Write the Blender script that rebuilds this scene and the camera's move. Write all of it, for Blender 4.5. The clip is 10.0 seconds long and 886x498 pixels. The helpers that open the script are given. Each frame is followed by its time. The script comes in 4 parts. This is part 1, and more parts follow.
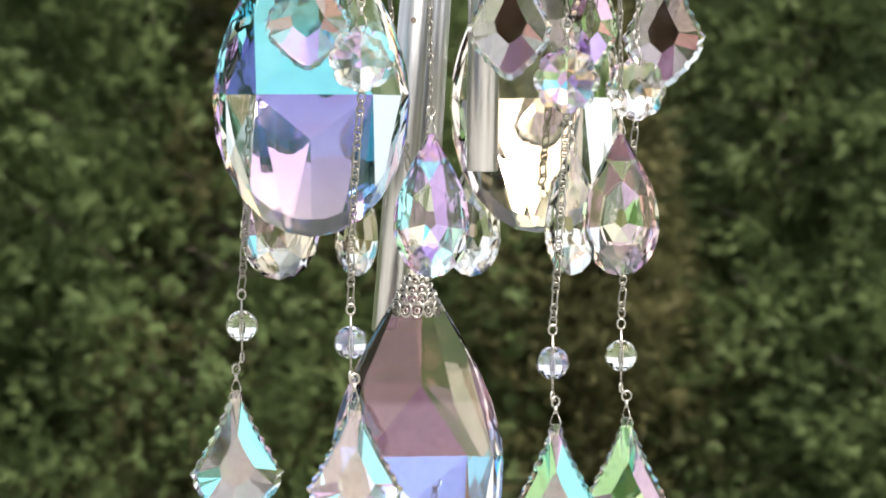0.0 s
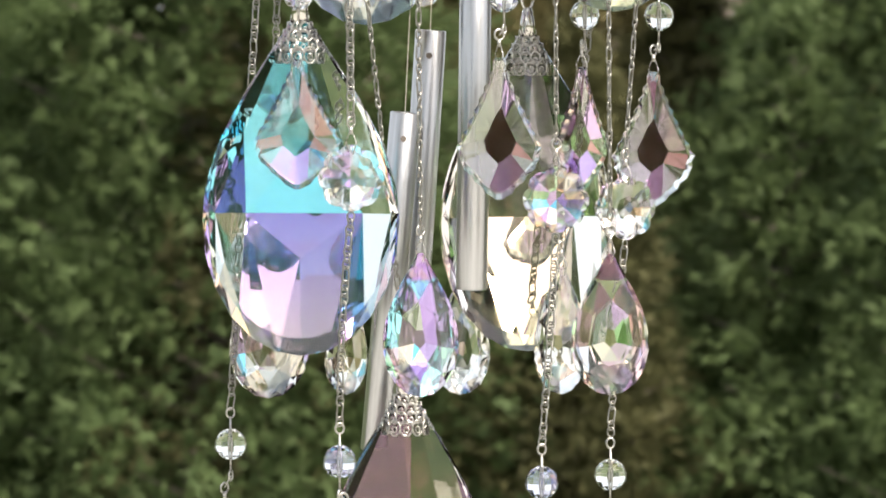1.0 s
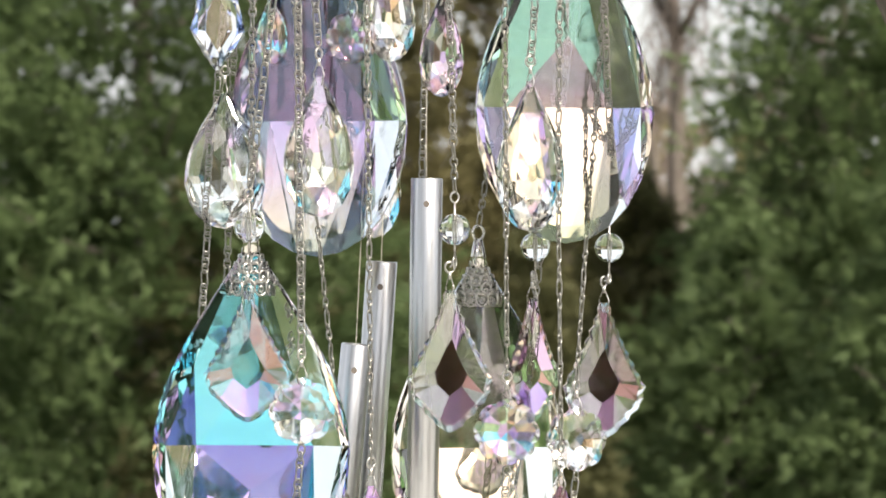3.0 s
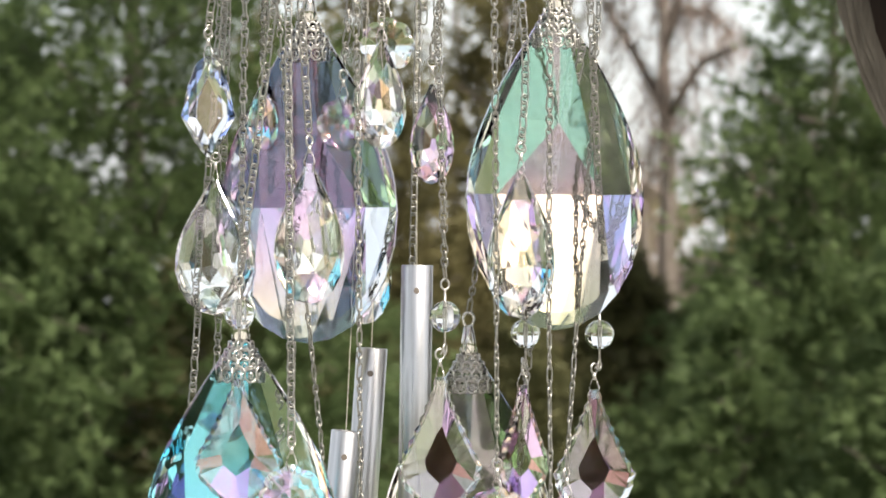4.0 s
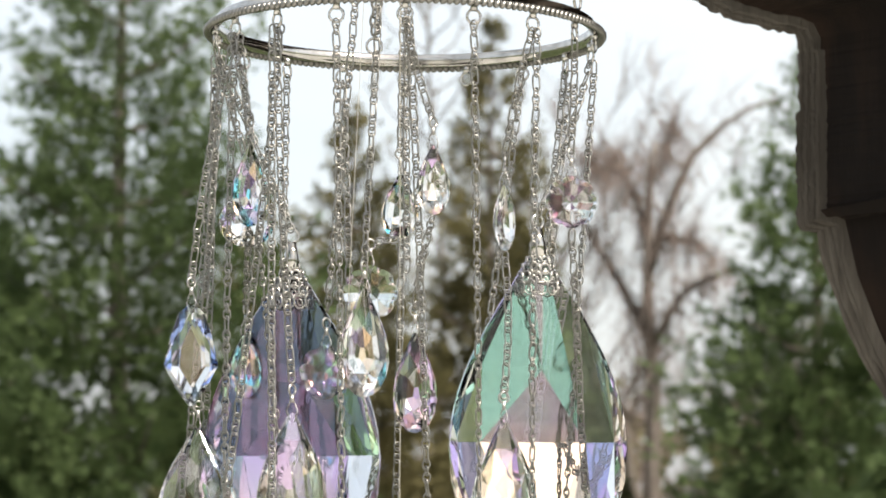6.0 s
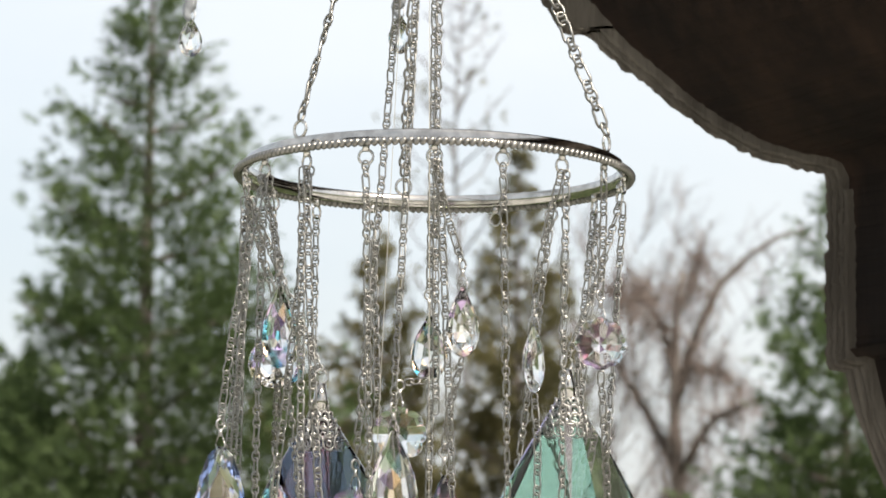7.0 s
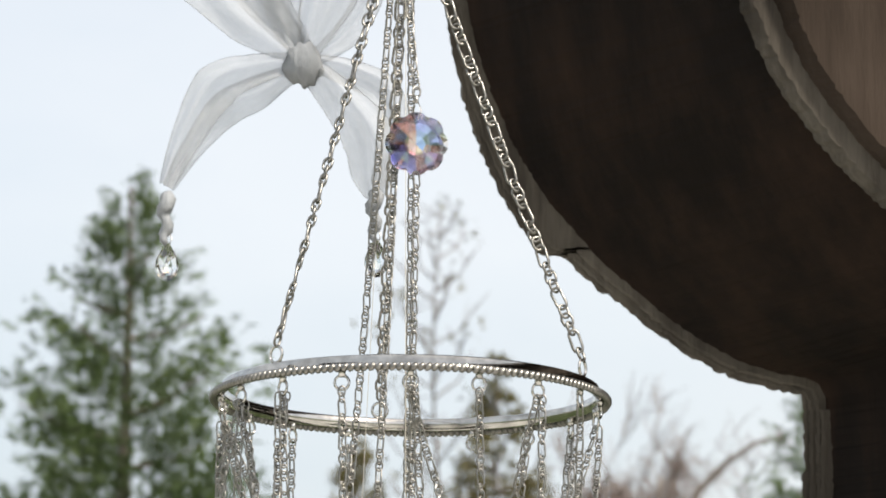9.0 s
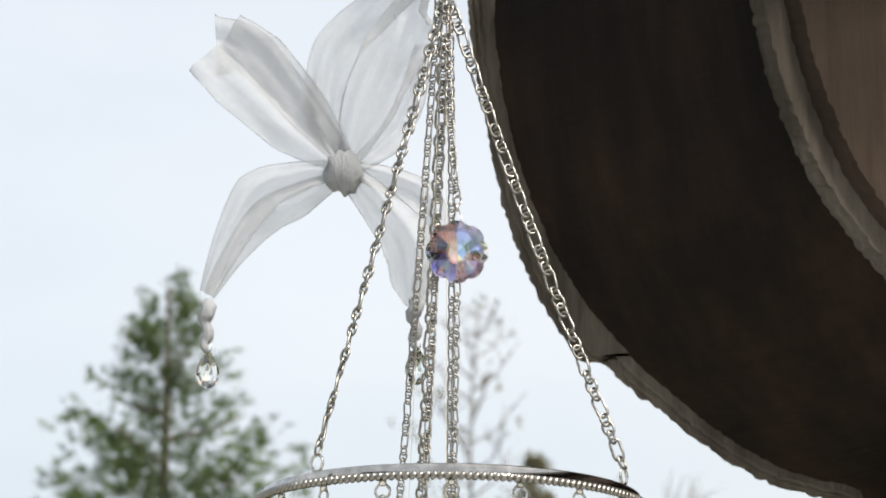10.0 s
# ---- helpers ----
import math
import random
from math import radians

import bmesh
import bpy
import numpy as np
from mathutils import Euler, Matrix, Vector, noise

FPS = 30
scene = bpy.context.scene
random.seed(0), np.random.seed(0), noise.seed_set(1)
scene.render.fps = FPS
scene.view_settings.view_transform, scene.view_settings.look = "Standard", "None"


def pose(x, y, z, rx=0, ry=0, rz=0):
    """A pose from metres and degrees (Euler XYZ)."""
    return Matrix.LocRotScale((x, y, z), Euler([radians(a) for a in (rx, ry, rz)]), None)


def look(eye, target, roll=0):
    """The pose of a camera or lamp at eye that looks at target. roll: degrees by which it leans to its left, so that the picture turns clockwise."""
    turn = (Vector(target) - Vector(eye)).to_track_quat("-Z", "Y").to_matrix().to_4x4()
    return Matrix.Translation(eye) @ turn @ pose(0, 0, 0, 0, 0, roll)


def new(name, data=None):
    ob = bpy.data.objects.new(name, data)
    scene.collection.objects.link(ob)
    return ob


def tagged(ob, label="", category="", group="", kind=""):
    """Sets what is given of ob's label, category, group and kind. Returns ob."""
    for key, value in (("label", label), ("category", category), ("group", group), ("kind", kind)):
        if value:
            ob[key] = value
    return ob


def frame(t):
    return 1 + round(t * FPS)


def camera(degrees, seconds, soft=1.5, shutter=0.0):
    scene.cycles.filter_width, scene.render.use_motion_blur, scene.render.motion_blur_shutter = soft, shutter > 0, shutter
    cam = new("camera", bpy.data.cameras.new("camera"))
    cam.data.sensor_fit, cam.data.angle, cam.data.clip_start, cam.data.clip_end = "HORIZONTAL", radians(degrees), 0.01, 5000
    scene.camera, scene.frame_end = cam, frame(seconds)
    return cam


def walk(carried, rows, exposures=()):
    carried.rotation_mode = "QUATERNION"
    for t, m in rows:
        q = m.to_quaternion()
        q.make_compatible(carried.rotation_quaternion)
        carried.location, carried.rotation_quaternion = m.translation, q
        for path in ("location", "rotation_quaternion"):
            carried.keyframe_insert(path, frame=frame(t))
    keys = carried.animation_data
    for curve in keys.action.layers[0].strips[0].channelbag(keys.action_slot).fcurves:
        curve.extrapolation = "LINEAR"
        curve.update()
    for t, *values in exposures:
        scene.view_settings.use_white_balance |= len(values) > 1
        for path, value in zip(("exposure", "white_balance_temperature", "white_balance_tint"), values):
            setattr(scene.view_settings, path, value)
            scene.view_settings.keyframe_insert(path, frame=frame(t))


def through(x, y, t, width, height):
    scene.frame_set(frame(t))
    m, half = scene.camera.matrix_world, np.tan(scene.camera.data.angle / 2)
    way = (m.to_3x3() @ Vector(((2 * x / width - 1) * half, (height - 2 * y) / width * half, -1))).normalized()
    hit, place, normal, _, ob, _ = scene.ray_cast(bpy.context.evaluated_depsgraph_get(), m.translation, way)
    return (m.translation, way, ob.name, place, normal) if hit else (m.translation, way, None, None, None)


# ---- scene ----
from math import sin, cos, pi, sqrt

# ---- camera and walk: a head that tilts about a pivot just behind the lens ----
LENS = 14.888
PIVOT = Vector((0.0, -0.9393, 3.2891))
REACH = 0.08
cam = camera(LENS, 10.0, soft=1.8)
cam.data.dof.use_dof = True
cam.data.dof.focus_distance = 0.86
cam.data.dof.aperture_fstop = 60.0


def tilted(yaw, pitch, roll):
    a, b = radians(yaw), radians(pitch)
    way = Vector((sin(a) * cos(b), cos(a) * cos(b), sin(b)))
    eye = PIVOT + REACH * way
    return look(eye, eye + way, roll)


WALK = [(0, -0.667, -5.817, -0.15), (0.5, -0.602, -4.977, -0.12), (1, -0.499, -3.984, -0.02),
        (1.5, -0.308, -3.063, 0.03), (2, 0.014, -2.099, -0.02), (2.5, 0.103, -1.185, 0.012),
        (2.7, 0.19, -0.830, 0.004), (4, 0.411, 0.934, 0.067), (4.5, 0.629, 2.073, 0.2),
        (5, 0.556, 2.946, 0.156), (5.5, 0.750, 3.769, 0.121), (5.7, 0.745, 4.147, 0.06),
        (6.8, 0.343, 6.538, 0.03), (7, 0.217, 6.953, 0.08), (7.5, 0.0, 7.8, 0.0),
        (8, 0.34, 8.627, -0.135), (8.5, 0.63, 9.529, -0.2), (9, 0.59, 10.425, -0.06),
        (9.5, 0.36, 11.298, -0.05), (10, -0.05, 12.098, 0.02)]
walk(cam, [(t, tilted(a, b, c)) for t, a, b, c in WALK],
     exposures=[(0, 1.72, 6850, 10), (2.5, 1.74, 6850, 10), (4.5, 1.65, 6800, 10), (5.7, 1.48, 6750, 10), (7, 1.25, 6700, 10), (10, 1.15, 6650, 10)])

# ---- sky and sun ----
SUN_EL, SUN_AZ = radians(50), radians(138)   # azimuth from +y, clockwise seen from above
world = bpy.data.worlds.new("world")
scene.world = world
world.use_nodes = True
wn = world.node_tree
sky = wn.nodes.new("ShaderNodeTexSky")
sky.sky_type = "NISHITA"
sky.sun_disc = False
sky.sun_elevation, sky.sun_rotation = SUN_EL, SUN_AZ
sky.air_density, sky.dust_density, sky.ozone_density = 1.0, 4.0, 1.0
wn.nodes["Background"].inputs["Strength"].default_value = 0.14
# thin bright cloud drawn over the clear sky
wco = wn.nodes.new("ShaderNodeTexCoord")
wmap = wn.nodes.new("ShaderNodeMapping")
wmap.inputs["Scale"].default_value = (1.0, 1.0, 2.2)
wn.links.new(wco.outputs["Generated"], wmap.inputs[0])
cloud = wn.nodes.new("ShaderNodeTexNoise")
cloud.inputs["Scale"].default_value, cloud.inputs["Detail"].default_value = 3.2, 6.0
wn.links.new(wmap.outputs[0], cloud.inputs["Vector"])
white = wn.nodes.new("ShaderNodeValToRGB")
white.color_ramp.elements[0].position, white.color_ramp.elements[0].color = 0.35, (2.35, 2.55, 2.72, 1)
white.color_ramp.elements[1].position, white.color_ramp.elements[1].color = 0.65, (2.95, 3.0, 3.02, 1)
wn.links.new(cloud.outputs[0], white.inputs[0])
veil = wn.nodes.new("ShaderNodeMix")
veil.data_type = "RGBA"
veil.inputs[0].default_value = 0.78
wn.links.new(sky.outputs[0], veil.inputs[6])
wn.links.new(white.outputs[0], veil.inputs[7])
wn.links.new(veil.outputs[2], wn.nodes["Background"].inputs["Color"])
sun = new("sun", bpy.data.lights.new("sun", "SUN"))
sun.data.energy, sun.data.angle, sun.data.color = 2.6, radians(7), (1.0, 0.95, 0.87)
sun.matrix_world = look((sin(SUN_AZ) * cos(SUN_EL) * 20, cos(SUN_AZ) * cos(SUN_EL) * 20, sin(SUN_EL) * 20), (0, 0, 0))


# ---- materials ----
def material(name):
    m = bpy.data.materials.new(name)
    m.use_nodes = True
    m.node_tree.nodes.clear()
    return m, m.node_tree.nodes, m.node_tree.links


def node(nodes, kind, **values):
    n = nodes.new(kind)
    for key, value in values.items():
        n.inputs[key.replace("_", " ")].default_value = value
    return n


def ramp(nodes, stops, constant=False):
    r = nodes.new("ShaderNodeValToRGB")
    r.color_ramp.interpolation = "CONSTANT" if constant else "LINEAR"
    while len(r.color_ramp.elements) < len(stops):
        r.color_ramp.elements.new(0.5)
    for e, (p, c) in zip(r.color_ramp.elements, stops):
        e.position, e.color = p, (*c, 1)
    return r


def finish(m, nodes, links, shader):
    out = nodes.new("ShaderNodeOutputMaterial")
    links.new(shader, out.inputs[0])
    return m


def metal(name, colour, rough, scale, streak=(1, 1, 1)):
    m, n, l = material(name)
    p = node(n, "ShaderNodeBsdfPrincipled", Metallic=1.0)
    co = n.new("ShaderNodeTexCoord")
    mp = n.new("ShaderNodeMapping")
    mp.inputs["Scale"].default_value = streak
    l.new(co.outputs["Object"], mp.inputs[0])
    t = node(n, "ShaderNodeTexNoise", Scale=scale, Detail=4.0)
    l.new(mp.outputs[0], t.inputs["Vector"])
    dark = tuple(c * 0.62 for c in colour)
    r = ramp(n, [(0.3, dark), (0.62, colour)])
    l.new(t.outputs[0], r.inputs[0])
    l.new(r.outputs[0], p.inputs["Base Color"])
    k = node(n, "ShaderNodeMapRange")
    k.inputs["To Min"].default_value, k.inputs["To Max"].default_value = rough * 0.6, rough * 1.4
    l.new(t.outputs[0], k.inputs[0])
    l.new(k.outputs[0], p.inputs["Roughness"])
    return finish(m, n, l, p.outputs[0])


AURORA = [(0.0, (0.25, 0.75, 0.95)), (0.13, (0.55, 0.5, 0.95)), (0.27, (0.9, 0.62, 0.95)), (0.42, (1.0, 0.75, 0.72)),
          (0.55, (1.0, 0.9, 0.66)), (0.68, (0.6, 0.9, 0.5)), (0.8, (0.95, 0.65, 0.4)), (0.9, (0.35, 0.75, 0.9))]


def crystal_material(name, least, most, shift=0.0, stops=AURORA, drift=None):
    """Clear cut glass; each facet carries its own share of a vapour coating.
    drift: the heights between which the coating runs through its colours."""
    m, n, l = material(name)
    facet, info, co = n.new("ShaderNodeAttribute"), n.new("ShaderNodeObjectInfo"), n.new("ShaderNodeTexCoord")
    facet.attribute_name = "facet"

    def calc(op, x, y):
        k = n.new("ShaderNodeMath")
        k.operation = op
        for i, v in enumerate((x, y)):
            if isinstance(v, (int, float)):
                k.inputs[i].default_value = v
            else:
                l.new(v, k.inputs[i])
        return k.outputs[0]

    both = calc("ADD", calc("ADD", facet.outputs["Fac"], info.outputs["Random"]), shift)
    hue = ramp(n, stops)
    first = calc("FRACT", both, 0.0)
    if drift:
        xyz = n.new("ShaderNodeSeparateXYZ")
        l.new(co.outputs["Object"], xyz.inputs[0])
        run = n.new("ShaderNodeMapRange")
        run.inputs["From Min"].default_value, run.inputs["From Max"].default_value = drift
        l.new(xyz.outputs[2], run.inputs[0])
        first = run.outputs[0]
    l.new(first, hue.inputs[0])
    colour = hue.outputs[0]
    amount = n.new("ShaderNodeMapRange")
    amount.inputs["To Min"].default_value, amount.inputs["To Max"].default_value = least, most
    l.new(calc("FRACT", calc("MULTIPLY", both, 7.31), 0.0), amount.inputs[0])
    # the film's thickness drifts along a facet
    t = node(n, "ShaderNodeTexNoise", Scale=55.0, Detail=1.0)
    l.new(co.outputs["Object"], t.inputs["Vector"])
    film = n.new("ShaderNodeMapRange")
    film.inputs["To Min"].default_value, film.inputs["To Max"].default_value = 260.0, 560.0
    l.new(t.outputs[0], film.inputs[0])
    glass = node(n, "ShaderNodeBsdfPrincipled", Roughness=0.0, IOR=1.54, Transmission_Weight=1.0)
    if most > 0.35:
        glass.inputs["Thin Film IOR"].default_value = 1.9
        l.new(film.outputs[0], glass.inputs["Thin Film Thickness"])
    tint = n.new("ShaderNodeMix")
    tint.data_type = "RGBA"
    tint.inputs[6].default_value = (0.985, 0.99, 0.985, 1)
    l.new(colour, tint.inputs[7])
    l.new(calc("MULTIPLY", amount.outputs[0], 0.5), tint.inputs[0])
    l.new(tint.outputs[2], glass.inputs["Base Color"])
    gloss = node(n, "ShaderNodeBsdfGlossy", Roughness=0.02)
    l.new(colour, gloss.inputs["Color"])
    mix = n.new("ShaderNodeMixShader")
    l.new(amount.outputs[0], mix.inputs[0])
    l.new(glass.outputs[0], mix.inputs[1])
    l.new(gloss.outputs[0], mix.inputs[2])
    return finish(m, n, l, mix.outputs[0])


def wood_material(name, stops, scale, bump):
    m, n, l = material(name)
    p = node(n, "ShaderNodeBsdfPrincipled", Roughness=0.85)
    p.inputs["Specular IOR Level"].default_value = 0.15
    co = n.new("ShaderNodeTexCoord")
    mp = n.new("ShaderNodeMapping")
    mp.inputs["Scale"].default_value = (1.0, 1.0, 0.12)
    l.new(co.outputs["Object"], mp.inputs[0])
    t = node(n, "ShaderNodeTexNoise", Scale=scale, Detail=8.0, Roughness=0.7)
    l.new(mp.outputs[0], t.inputs["Vector"])
    big = node(n, "ShaderNodeTexNoise", Scale=14.0, Detail=3.0)
    l.new(co.outputs["Object"], big.inputs["Vector"])
    r = ramp(n, stops)
    both = n.new("ShaderNodeMath")
    both.operation = "MULTIPLY_ADD"
    both.inputs[1].default_value = 0.55
    l.new(big.outputs[0], both.inputs[0])
    half = n.new("ShaderNodeMath")
    half.operation = "MULTIPLY"
    half.inputs[1].default_value = 0.5
    l.new(t.outputs[0], half.inputs[0])
    l.new(half.outputs[0], both.inputs[2])
    l.new(both.outputs[0], r.inputs[0])
    l.new(r.outputs[0], p.inputs["Base Color"])
    bp = node(n, "ShaderNodeBump", Strength=bump, Distance=0.002)
    l.new(t.outputs[0], bp.inputs["Height"])
    l.new(bp.outputs[0], p.inputs["Normal"])
    return finish(m, n, l, p.outputs[0])


def leaf_material(name, stops, through=0.48):
    m, n, l = material(name)
    geo = n.new("ShaderNodeNewGeometry")
    co = n.new("ShaderNodeTexCoord")
    t = node(n, "ShaderNodeTexNoise", Scale=1.6, Detail=3.0)
    l.new(co.outputs["Object"], t.inputs["Vector"])
    mix = n.new("ShaderNodeMath")
    mix.operation = "MULTIPLY_ADD"
    mix.inputs[1].default_value = 0.28
    l.new(geo.outputs["Random Per Island"], mix.inputs[0])
    s = n.new("ShaderNodeMath")
    s.operation = "MULTIPLY"
    s.inputs[1].default_value = 0.72
    l.new(t.outputs[0], s.inputs[0])
    l.new(s.outputs[0], mix.inputs[2])
    r = ramp(n, stops)
    l.new(mix.outputs[0], r.inputs[0])
    p = node(n, "ShaderNodeBsdfPrincipled", Roughness=0.65)
    p.inputs["Specular IOR Level"].default_value = 0.2
    l.new(r.outputs[0], p.inputs["Base Color"])
    tr = n.new("ShaderNodeBsdfTranslucent")
    l.new(r.outputs[0], tr.inputs[0])
    x = n.new("ShaderNodeMixShader")
    x.inputs[0].default_value = through
    l.new(p.outputs[0], x.inputs[1])
    l.new(tr.outputs[0], x.inputs[2])
    return finish(m, n, l, x.outputs[0])


def organza_material():
    m, n, l = material("organza")
    co = n.new("ShaderNodeTexCoord")
    t = node(n, "ShaderNodeTexNoise", Scale=90.0, Detail=5.0)
    l.new(co.outputs["Object"], t.inputs["Vector"])
    d = node(n, "ShaderNodeBsdfDiffuse", Color=(0.42, 0.43, 0.44, 1))
    tr = node(n, "ShaderNodeBsdfTranslucent", Color=(0.5, 0.52, 0.54, 1))
    a = n.new("ShaderNodeMixShader")
    a.inputs[0].default_value = 0.3
    l.new(d.outputs[0], a.inputs[1])
    l.new(tr.outputs[0], a.inputs[2])
    clear = n.new("ShaderNodeBsdfTransparent")
    b = n.new("ShaderNodeMixShader")
    k = n.new("ShaderNodeMapRange")
    k.inputs["To Min"].default_value, k.inputs["To Max"].default_value = 0.3, 0.72
    l.new(t.outputs[0], k.inputs[0])
    l.new(k.outputs[0], b.inputs[0])
    l.new(clear.outputs[0], b.inputs[1])
    l.new(a.outputs[0], b.inputs[2])
    return finish(m, n, l, b.outputs[0])


def grass_material():
    m, n, l = material("grass")
    co = n.new("ShaderNodeTexCoord")
    t = node(n, "ShaderNodeTexNoise", Scale=3.0, Detail=10.0, Roughness=0.7)
    l.new(co.outputs["Object"], t.inputs["Vector"])
    r = ramp(n, [(0.3, (0.02, 0.03, 0.01)), (0.5, (0.05, 0.075, 0.02)), (0.7, (0.11, 0.1, 0.04))])
    l.new(t.outputs[0], r.inputs[0])
    p = node(n, "ShaderNodeBsdfPrincipled", Roughness=0.9)
    l.new(r.outputs[0], p.inputs["Base Color"])
    bp = node(n, "ShaderNodeBump", Strength=0.8, Distance=0.05)
    l.new(t.outputs[0], bp.inputs["Height"])
    l.new(bp.outputs[0], p.inputs["Normal"])
    return finish(m, n, l, p.outputs[0])


SILVER = metal("silver_plate", (0.62, 0.6, 0.56), 0.09, 260)
CHAIN = metal("chain_silver", (0.31, 0.297, 0.27), 0.36, 900)
TARNISH = metal("tarnished_wire", (0.5, 0.48, 0.45), 0.3, 900)
ALUMINIUM = metal("brushed_aluminium", (0.56, 0.56, 0.57), 0.32, 500, (1, 1, 0.03))
CLEAR = crystal_material("cut_crystal", -0.2, 0.16)


def coat(name, a, b, amount):
    """One zone of the vapour coating, between two neighbouring film colours."""
    return crystal_material("crystal_" + name, amount - 0.15, amount + 0.12, 0.0, [(0.0, a), (0.5, b), (1.0, a)])


def falling(name, *colours):
    """A coating whose film thins from the keel to the foot of a large crystal."""
    k = len(colours) - 1
    return crystal_material("crystal_" + name, 0.84, 0.95, 0.0, [(i / k, c) for i, c in enumerate(colours)], (-0.047, -0.081))


COATS = {
    "orchid": falling("orchid", (0.44, 0.3, 0.72), (0.62, 0.44, 0.74), (0.78, 0.58, 0.66)),
    "sunset": falling("sunset", (0.7, 0.47, 0.74), (0.8, 0.63, 0.66), (0.84, 0.77, 0.54)),
    "butter": falling("butter", (0.7, 0.56, 0.47), (0.72, 0.62, 0.49), (0.74, 0.68, 0.44)),
    "clear": CLEAR,
    "cyan": coat("cyan", (0.2, 0.78, 1.0), (0.34, 0.86, 1.0), 0.88),
    "blue": coat("blue", (0.26, 0.4, 0.95), (0.42, 0.6, 1.0), 0.78),
    "violet": coat("violet", (0.4, 0.27, 0.72), (0.55, 0.38, 0.78), 0.7),
    "lilac": coat("lilac", (0.6, 0.42, 0.78), (0.7, 0.52, 0.78), 0.82),
    "pink": coat("pink", (0.82, 0.56, 0.68), (0.82, 0.64, 0.64), 0.85),
    "cream": coat("cream", (0.84, 0.77, 0.58), (0.84, 0.7, 0.62), 0.88),
    "bright": coat("bright", (0.98, 0.98, 0.93), (1.0, 0.96, 0.9), 0.75),
    "green": coat("green", (0.42, 0.8, 0.4), (0.7, 0.95, 0.55), 0.65),
    "teal": coat("teal", (0.2, 0.5, 0.5), (0.3, 0.62, 0.55), 0.6),
    "smoke": coat("smoke", (0.5, 0.46, 0.5), (0.55, 0.56, 0.5), 0.4),
    "amber": coat("amber", (0.95, 0.6, 0.3), (0.98, 0.78, 0.5), 0.55),
    "plum": coat("plum", (0.14, 0.075, 0.15), (0.2, 0.1, 0.13), 0.82),
    "rose": coat("rose", (0.5, 0.24, 0.2), (0.6, 0.32, 0.3), 0.6),
}
# what the back facets of a crystal carry: above the belly on either side, below it in the middle and at the sides
CLEAR_CUT = {"ul": "clear clear smoke clear lilac", "ur": "clear smoke clear amber clear", "lc": "bright clear bright cream", "ls": "clear bright clear amber cyan"}
LEAF_CUT = {"ul": "clear smoke smoke plum", "ur": "clear rose smoke lilac", "lc": "smoke rose plum smoke lilac", "ls": "clear smoke clear rose"}
LEAF_TINT = {"ul": "smoke green smoke", "ur": "plum lilac cyan", "lc": "smoke rose teal", "ls": "cyan lilac clear"}
TINTED = {"ul": "cyan clear lilac green", "ur": "clear amber violet smoke", "lc": "bright lilac cyan cream", "ls": "amber clear green pink bright"}
ROSY = {"ul": "smoke clear plum rose", "ur": "clear green rose lilac", "lc": "pink lilac bright cream", "ls": "clear lilac pink amber"}
BLUE_LILAC = {"ul": "cyan cyan blue", "ur": "clear amber green clear", "lc": "orchid sunset orchid", "ls": "amber clear pink cyan clear"}
SMOKE_CREAM = {"ul": "smoke smoke clear", "ur": "green smoke teal", "lc": "butter", "ls": "amber violet clear cream"}
PURPLE_PINK = {"ul": "plum", "ur": "plum rose green", "lc": "sunset", "ls": "bright clear clear amber"}
TEAL_CREAM = {"ul": "clear teal smoke", "ur": "teal clear teal", "lc": "butter", "ls": "violet cream clear clear"}
KITE_CUT = {"ul": "clear blue clear", "ur": "clear smoke clear", "lc": "bright clear", "ls": "blue clear bright"}
TOP_ROSE = {"ul": "plum rose green", "ur": "rose blue plum amber", "lc": "lilac pink plum", "ls": "plum lilac rose"}
PLUM_ROUND = {"ul": "plum smoke smoke", "ur": "smoke rose plum", "lc": "lilac smoke plum", "ls": "plum smoke smoke"}
PLUM_ROSE = {"ul": "plum smoke plum", "ur": "rose plum smoke", "lc": "blue cyan lilac", "ls": "cyan rose clear"}


WEATHERED = wood_material("weathered_wood", [(0.3, (0.024, 0.02, 0.016)), (0.5, (0.06, 0.051, 0.041)), (0.7, (0.14, 0.123, 0.1))], 160, 1.0)
FACE_WOOD = wood_material("bare_brown_wood", [(0.3, (0.014, 0.01, 0.007)), (0.5, (0.03, 0.021, 0.015)), (0.7, (0.055, 0.04, 0.03))], 90, 0.6)
# brown sunk far below the face wood: the underside's shade is in the colour
SHADED_WOOD = wood_material("shaded_wood", [(0.3, (0.003, 0.0022, 0.0017)), (0.5, (0.0078, 0.0049, 0.0035)), (0.72, (0.026, 0.0145, 0.009))], 70, 0.5)
CEDAR = leaf_material("cedar_leaf", [(0.2, (0.054, 0.08, 0.03)), (0.5, (0.098, 0.14, 0.055)), (0.8, (0.15, 0.195, 0.082))])
OLIVE = leaf_material("dry_cedar_leaf", [(0.2, (0.085, 0.078, 0.034)), (0.5, (0.16, 0.145, 0.066)), (0.8, (0.24, 0.2, 0.1))])
TWIG = leaf_material("red_twig", [(0.2, (0.1, 0.076, 0.066)), (0.8, (0.22, 0.172, 0.15))], 0.2)
MOSS = leaf_material("brownish_cedar_leaf", [(0.2, (0.058, 0.062, 0.026)), (0.5, (0.1, 0.1, 0.044)), (0.8, (0.15, 0.14, 0.065))])
BARK = wood_material("bark", [(0.3, (0.075, 0.06, 0.051)), (0.6, (0.155, 0.13, 0.112)), (0.8, (0.23, 0.2, 0.17))], 12, 1.0)
ORGANZA = organza_material()
GRASS = grass_material()
